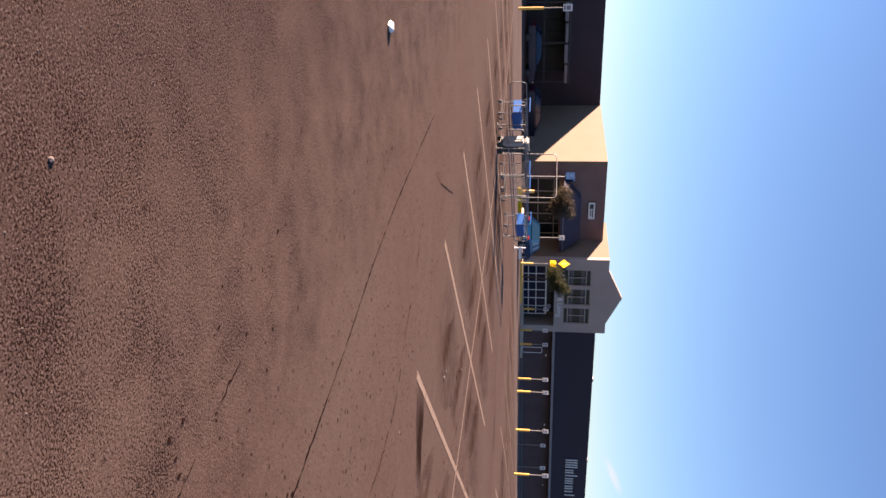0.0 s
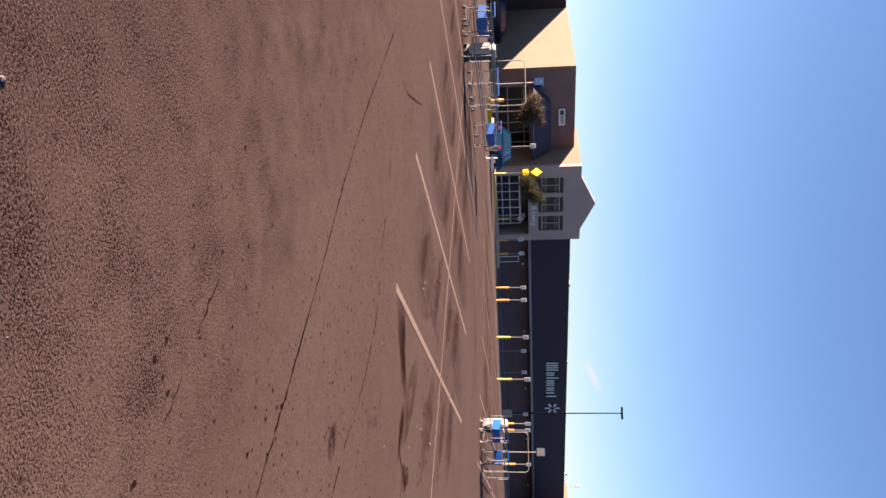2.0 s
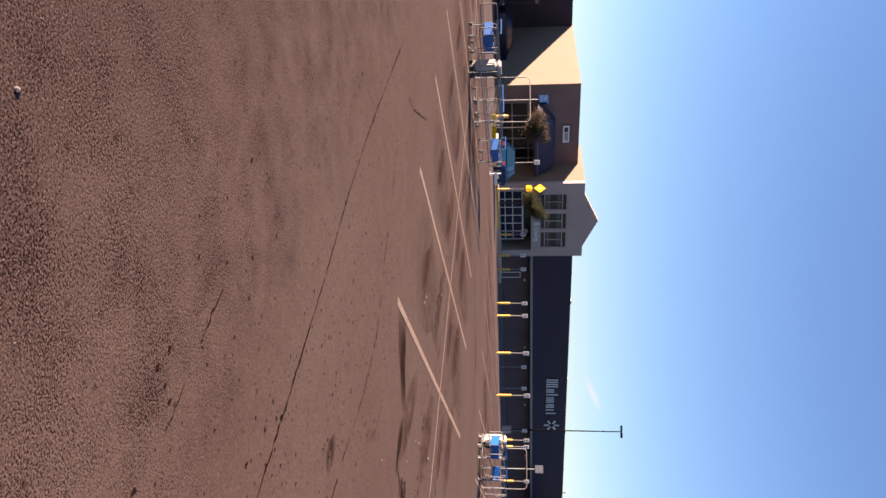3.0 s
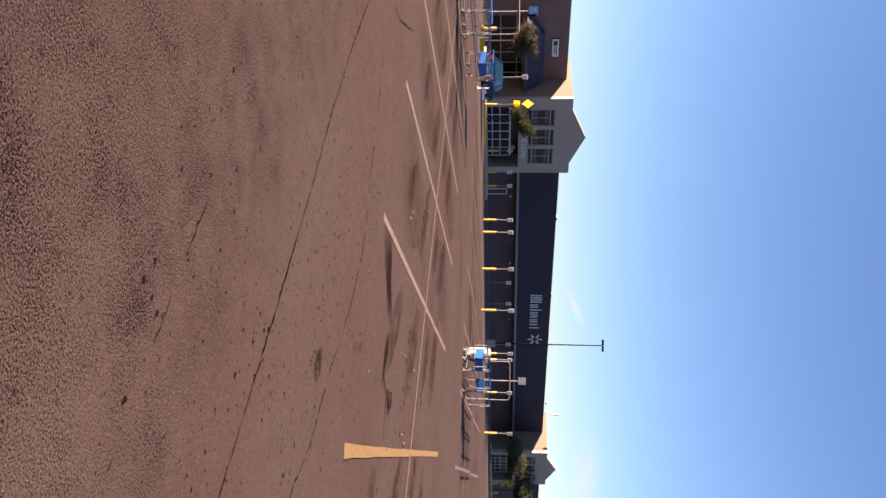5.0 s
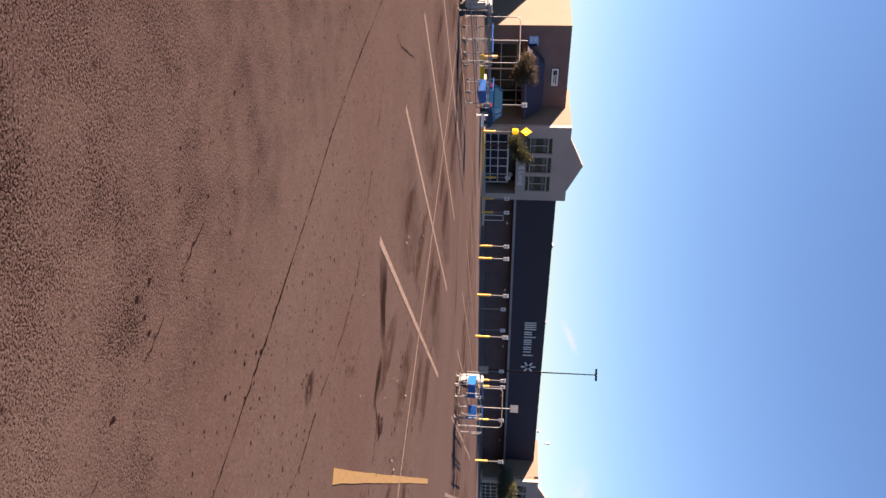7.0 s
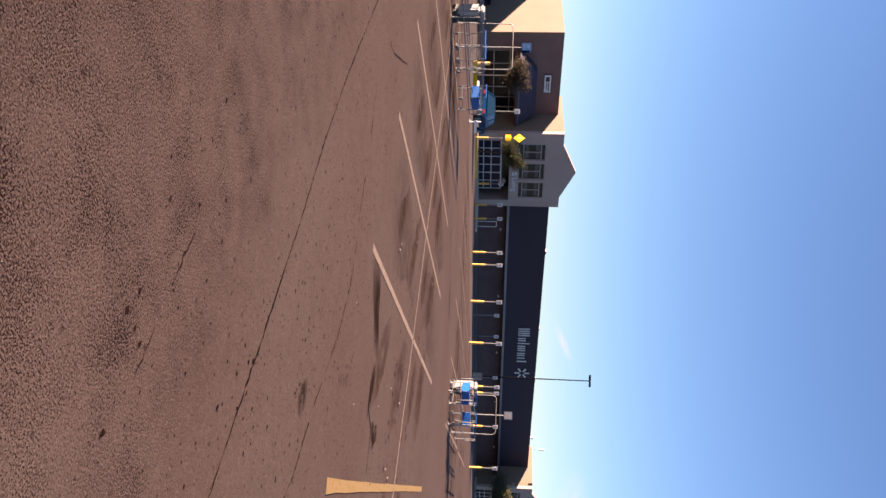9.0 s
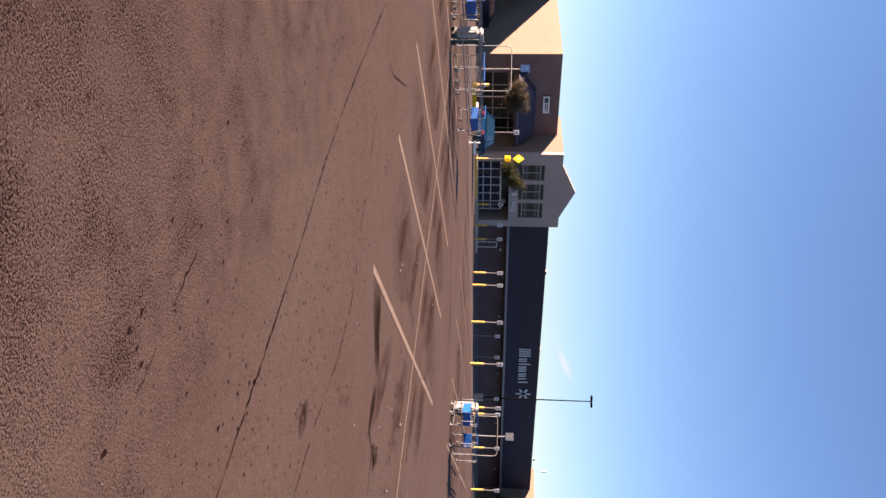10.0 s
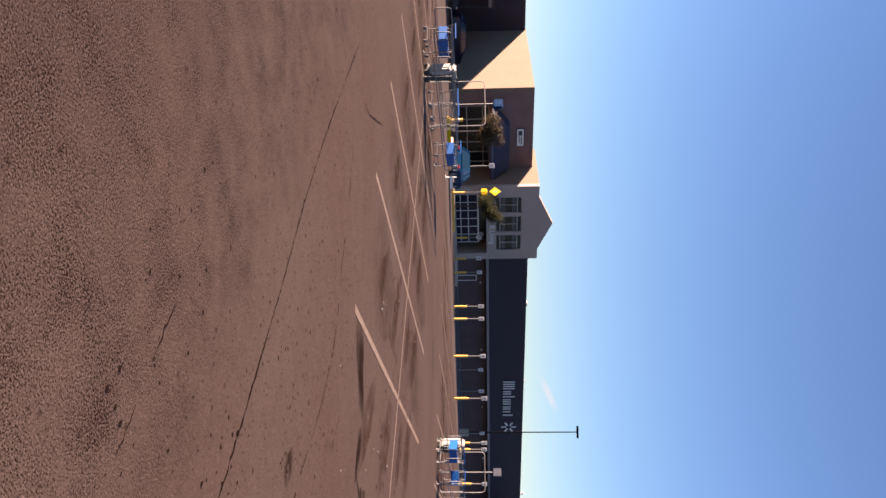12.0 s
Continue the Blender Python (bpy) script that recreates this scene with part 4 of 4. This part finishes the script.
stain(7.30, 7.42, 1.02, 0.27, -34, SMEAR, 1, "dark wet-looking stain beside a line")
stain(8.02, 6.50, 0.16, 0.50, 12, SMEAR, 2, "dark tar patch")
stain(8.70, 6.28, 0.42, 0.16, 40, OIL, 21, "dark tar patch")
stain(5.18, 4.09, 0.15, 0.22, -30, FAINT, 3, "round dark oil stain")
# rusty drip bands where engines and axles stand, along both sides of the spine line
rnd = random.Random(19)
for i in range(9):
    for off, long, wide in ((-1.15, 1.25, 0.42), (0.75, 1.15, 0.34), (2.1, 1.3, 0.5), (-3.0, 1.0, 0.32)):
        y = 6.2 + 2.92 * i + off * 0.58 + rnd.uniform(-0.3, 0.3)
        x = 11.92 - 0.085 * y + off + rnd.uniform(-0.15, 0.15)
        stain(x, y, long * rnd.uniform(0.8, 1.25), wide * rnd.uniform(0.8, 1.2), 80 + rnd.uniform(-8, 8), RUST, 500 + i * 7 + int(off * 3), "rusty brown stain in a parking stall", 0.0022 + 0.0004 * (i % 2))
for spine, first in ((26.9, 7.5), (36.0, 12.7)):
    for i in range(9):
        for off in (-2.4, -0.9, 1.0, 2.6):
            y = first + 2.80 * i + off * 0.58 + rnd.uniform(-0.4, 0.4)
            x = spine + 0.5 - 0.085 * y + off + rnd.uniform(-0.3, 0.3)
            stain(x, y, rnd.uniform(1.0, 1.7), rnd.uniform(0.3, 0.6), 85 + rnd.uniform(-10, 10), RUST, 700 + i * 9 + int(off * 3 + spine), "rusty brown stain in a far parking stall", 0.0022 + 0.0004 * (i % 2))
b = BM()
for _ in range(260):
    y = rnd.uniform(5.5, 16)
    x = 11.9 - 0.085 * y + rnd.choice((-1.3, 0.6, 1.9)) + rnd.gauss(0, 0.35)
    r, a0 = 0.012 + 0.035 * rnd.random() ** 3, rnd.uniform(0, 6.3)
    b.faces.new([b.verts.new((x + r * rnd.uniform(0.6, 1.3) * math.cos(a0 + k * 0.9), y + 1.5 * r * rnd.uniform(0.6, 1.3) * math.sin(a0 + k * 0.9), ground_z(y) + 0.0045)) for k in range(7)])
tagged(part("oil_drops", b, TREAD), "small dark oil drops scattered in the parking stalls", "stain", kind="stuff")
for k in range(5):
    c = Vector((6.20 + 0.085 * k, 5.22 + 0.07 * k))
    decal("tread_mark", [(c.x - 0.012, c.y + 0.01), (c.x + 0.012, c.y - 0.01), (c.x + 0.14, c.y - 0.055), (c.x + 0.115, c.y - 0.035)], FAINT_TREAD, "dark bar of a tyre print on asphalt", "tyre mark", lift=0.003)


# broad grime where cars stand, down the middle of each stall
for i in range(9):
    for k, q in ((1.9, 2.6), (7.3, 2.9)):
        c0 = Vector((6.42, 7.56, 0)) + AISLE * 2.95 * (i + 0.5) + AX * (k + 0.6)
        stain(c0.x, c0.y, q, 0.95, 29.5, SOOT, 300 + i * 7 + int(k), "broad dark grime in a parking stall", 0.0015)
for i in range(7):
    c0 = Vector((21.95, 7.5, 0)) + AISLE * 2.80 * (i + 2.5) + AX * 4.5
    stain(c0.x, c0.y, 4.2, 0.9, 29.5, SOOT, 400 + i, "broad dark grime in a parking stall", 0.0015)

# litter and pebbles
def scrap(name, x, y, size, mat, label, cat, seed):
    rnd = random.Random(seed)
    b = BM()
    bmesh.ops.create_icosphere(b, subdivisions=2, radius=size)
    for v in b.verts:
        k = 1 + 0.35 * noise.noise(v.co / size * 1.6 + Vector((seed * 3.1, 0, 0)))
        v.co = Vector((v.co.x * k * 1.3, v.co.y * k, v.co.z * k * 0.45))
    ob = part(name, b, mat)
    ob.matrix_world = pose(x, y, ground_z(y) + size * 0.33, 0, 0, rnd.uniform(0, 360))
    return tagged(ob, label, cat, cat + " on the asphalt")


scrap("plastic_bag", 2.0, 7.71, 0.062, SIGNWHITE, "crumpled white plastic bag on the asphalt", "bag", 4)
scrap("stone", 0.965, 2.19, 0.011, SCRAP, "pale pebble lying on worn asphalt", "stone", 5)
for i, (x, y) in enumerate(((9.81, 11.97), (9.74, 11.64), (8.25, 9.8), (7.16, 5.58), (15.93, 14.22), (25.72, 29.32), (9.1, 7.46), (9.48, 7.72), (10.54, 8.27), (8.71, 6.78), (10.17, 6.71), (10.45, 6.74), (12.2, 9.24), (12.93, 13.87), (8.19, 9.58), (6.24, 6.33))):
    scrap("paper_scrap", x, y, 0.013 + 0.007 * (i % 3), SCRAP, "small pale scrap of litter on asphalt", "litter", i + 10)
b = BM()
rnd = random.Random(77)
for _ in range(600):
    d = 1.6 + 9 * rnd.random() ** 1.6
    a = radians(rnd.uniform(22, 84))
    x, y = d * math.cos(a), d * math.sin(a)
    s = rnd.uniform(0.002, 0.006)
    vs = [b.verts.new((x + s * q[0] * rnd.uniform(0.7, 1.3), y + s * q[1] * rnd.uniform(0.7, 1.3), max(0.0, s * q[2] * 0.8))) for q in
          ((1, 0, 0), (0.3, 1, 0), (-0.9, 0.5, 0), (-0.7, -0.8, 0), (0.5, -0.9, 0), (0, 0, 1))]
    for k in range(5):
        b.faces.new((vs[k], vs[(k + 1) % 5], vs[5]))
grav = part("gravel", b, GRIT)
tagged(grav, "loose pale grit scattered over the asphalt", "gravel", kind="stuff")

# ---- thin cirrus, far off
def cirrus(at, wide, high, tilt, most):
    m, nt, b = nodes_of("cirrus", 1.0)
    out = nt.nodes["Material Output"]
    em, clear, sh = nt.nodes.new("ShaderNodeEmission"), nt.nodes.new("ShaderNodeBsdfTransparent"), nt.nodes.new("ShaderNodeMixShader")
    em.inputs["Color"].default_value, em.inputs["Strength"].default_value = (0.80, 0.93, 1.0, 1), 0.19
    co = nt.nodes.new("ShaderNodeTexCoord").outputs["Object"]
    far = nt.nodes.new("ShaderNodeVectorMath")
    far.operation = "LENGTH"
    mp = nt.nodes.new("ShaderNodeMapping")
    mp.inputs["Scale"].default_value = (2 / wide, 2 / high, 0)
    nt.links.new(co, mp.inputs[0])
    nt.links.new(mp.outputs[0], far.inputs[0])
    fade = ramp(nt, far.outputs["Value"], 0.95, 0.1)
    wisp = ramp(nt, tex(nt, "Noise", 6.0 / wide, 5, co, (1.0, 3.5, 1.0)).outputs["Fac"], 0.22, 0.55)
    nt.links.new(times(nt, times(nt, fade, wisp), most), sh.inputs[0])
    nt.links.new(clear.outputs[0], sh.inputs[1])
    nt.links.new(em.outputs[0], sh.inputs[2])
    nt.links.new(sh.outputs[0], out.inputs["Surface"])
    c = BM()
    c.faces.new([c.verts.new(q) for q in ((-wide / 2, -high / 2, 0), (wide / 2, -high / 2, 0), (wide / 2, high / 2, 0), (-wide / 2, high / 2, 0))])
    ob = part("backdrop_cirrus", c, m)
    ob.matrix_world = look(at, (0, 0, 0), tilt) @ pose(0, 0, 0, 0, 180, 0)
    return tagged(ob, "thin white wisp of cirrus low in the blue sky", "cloud", kind="structure")


cirrus((2185, 2040, 255), 180, 40, -24, 0.8)
cirrus((2570, 1520, 280), 420, 150, 10, 0.6)
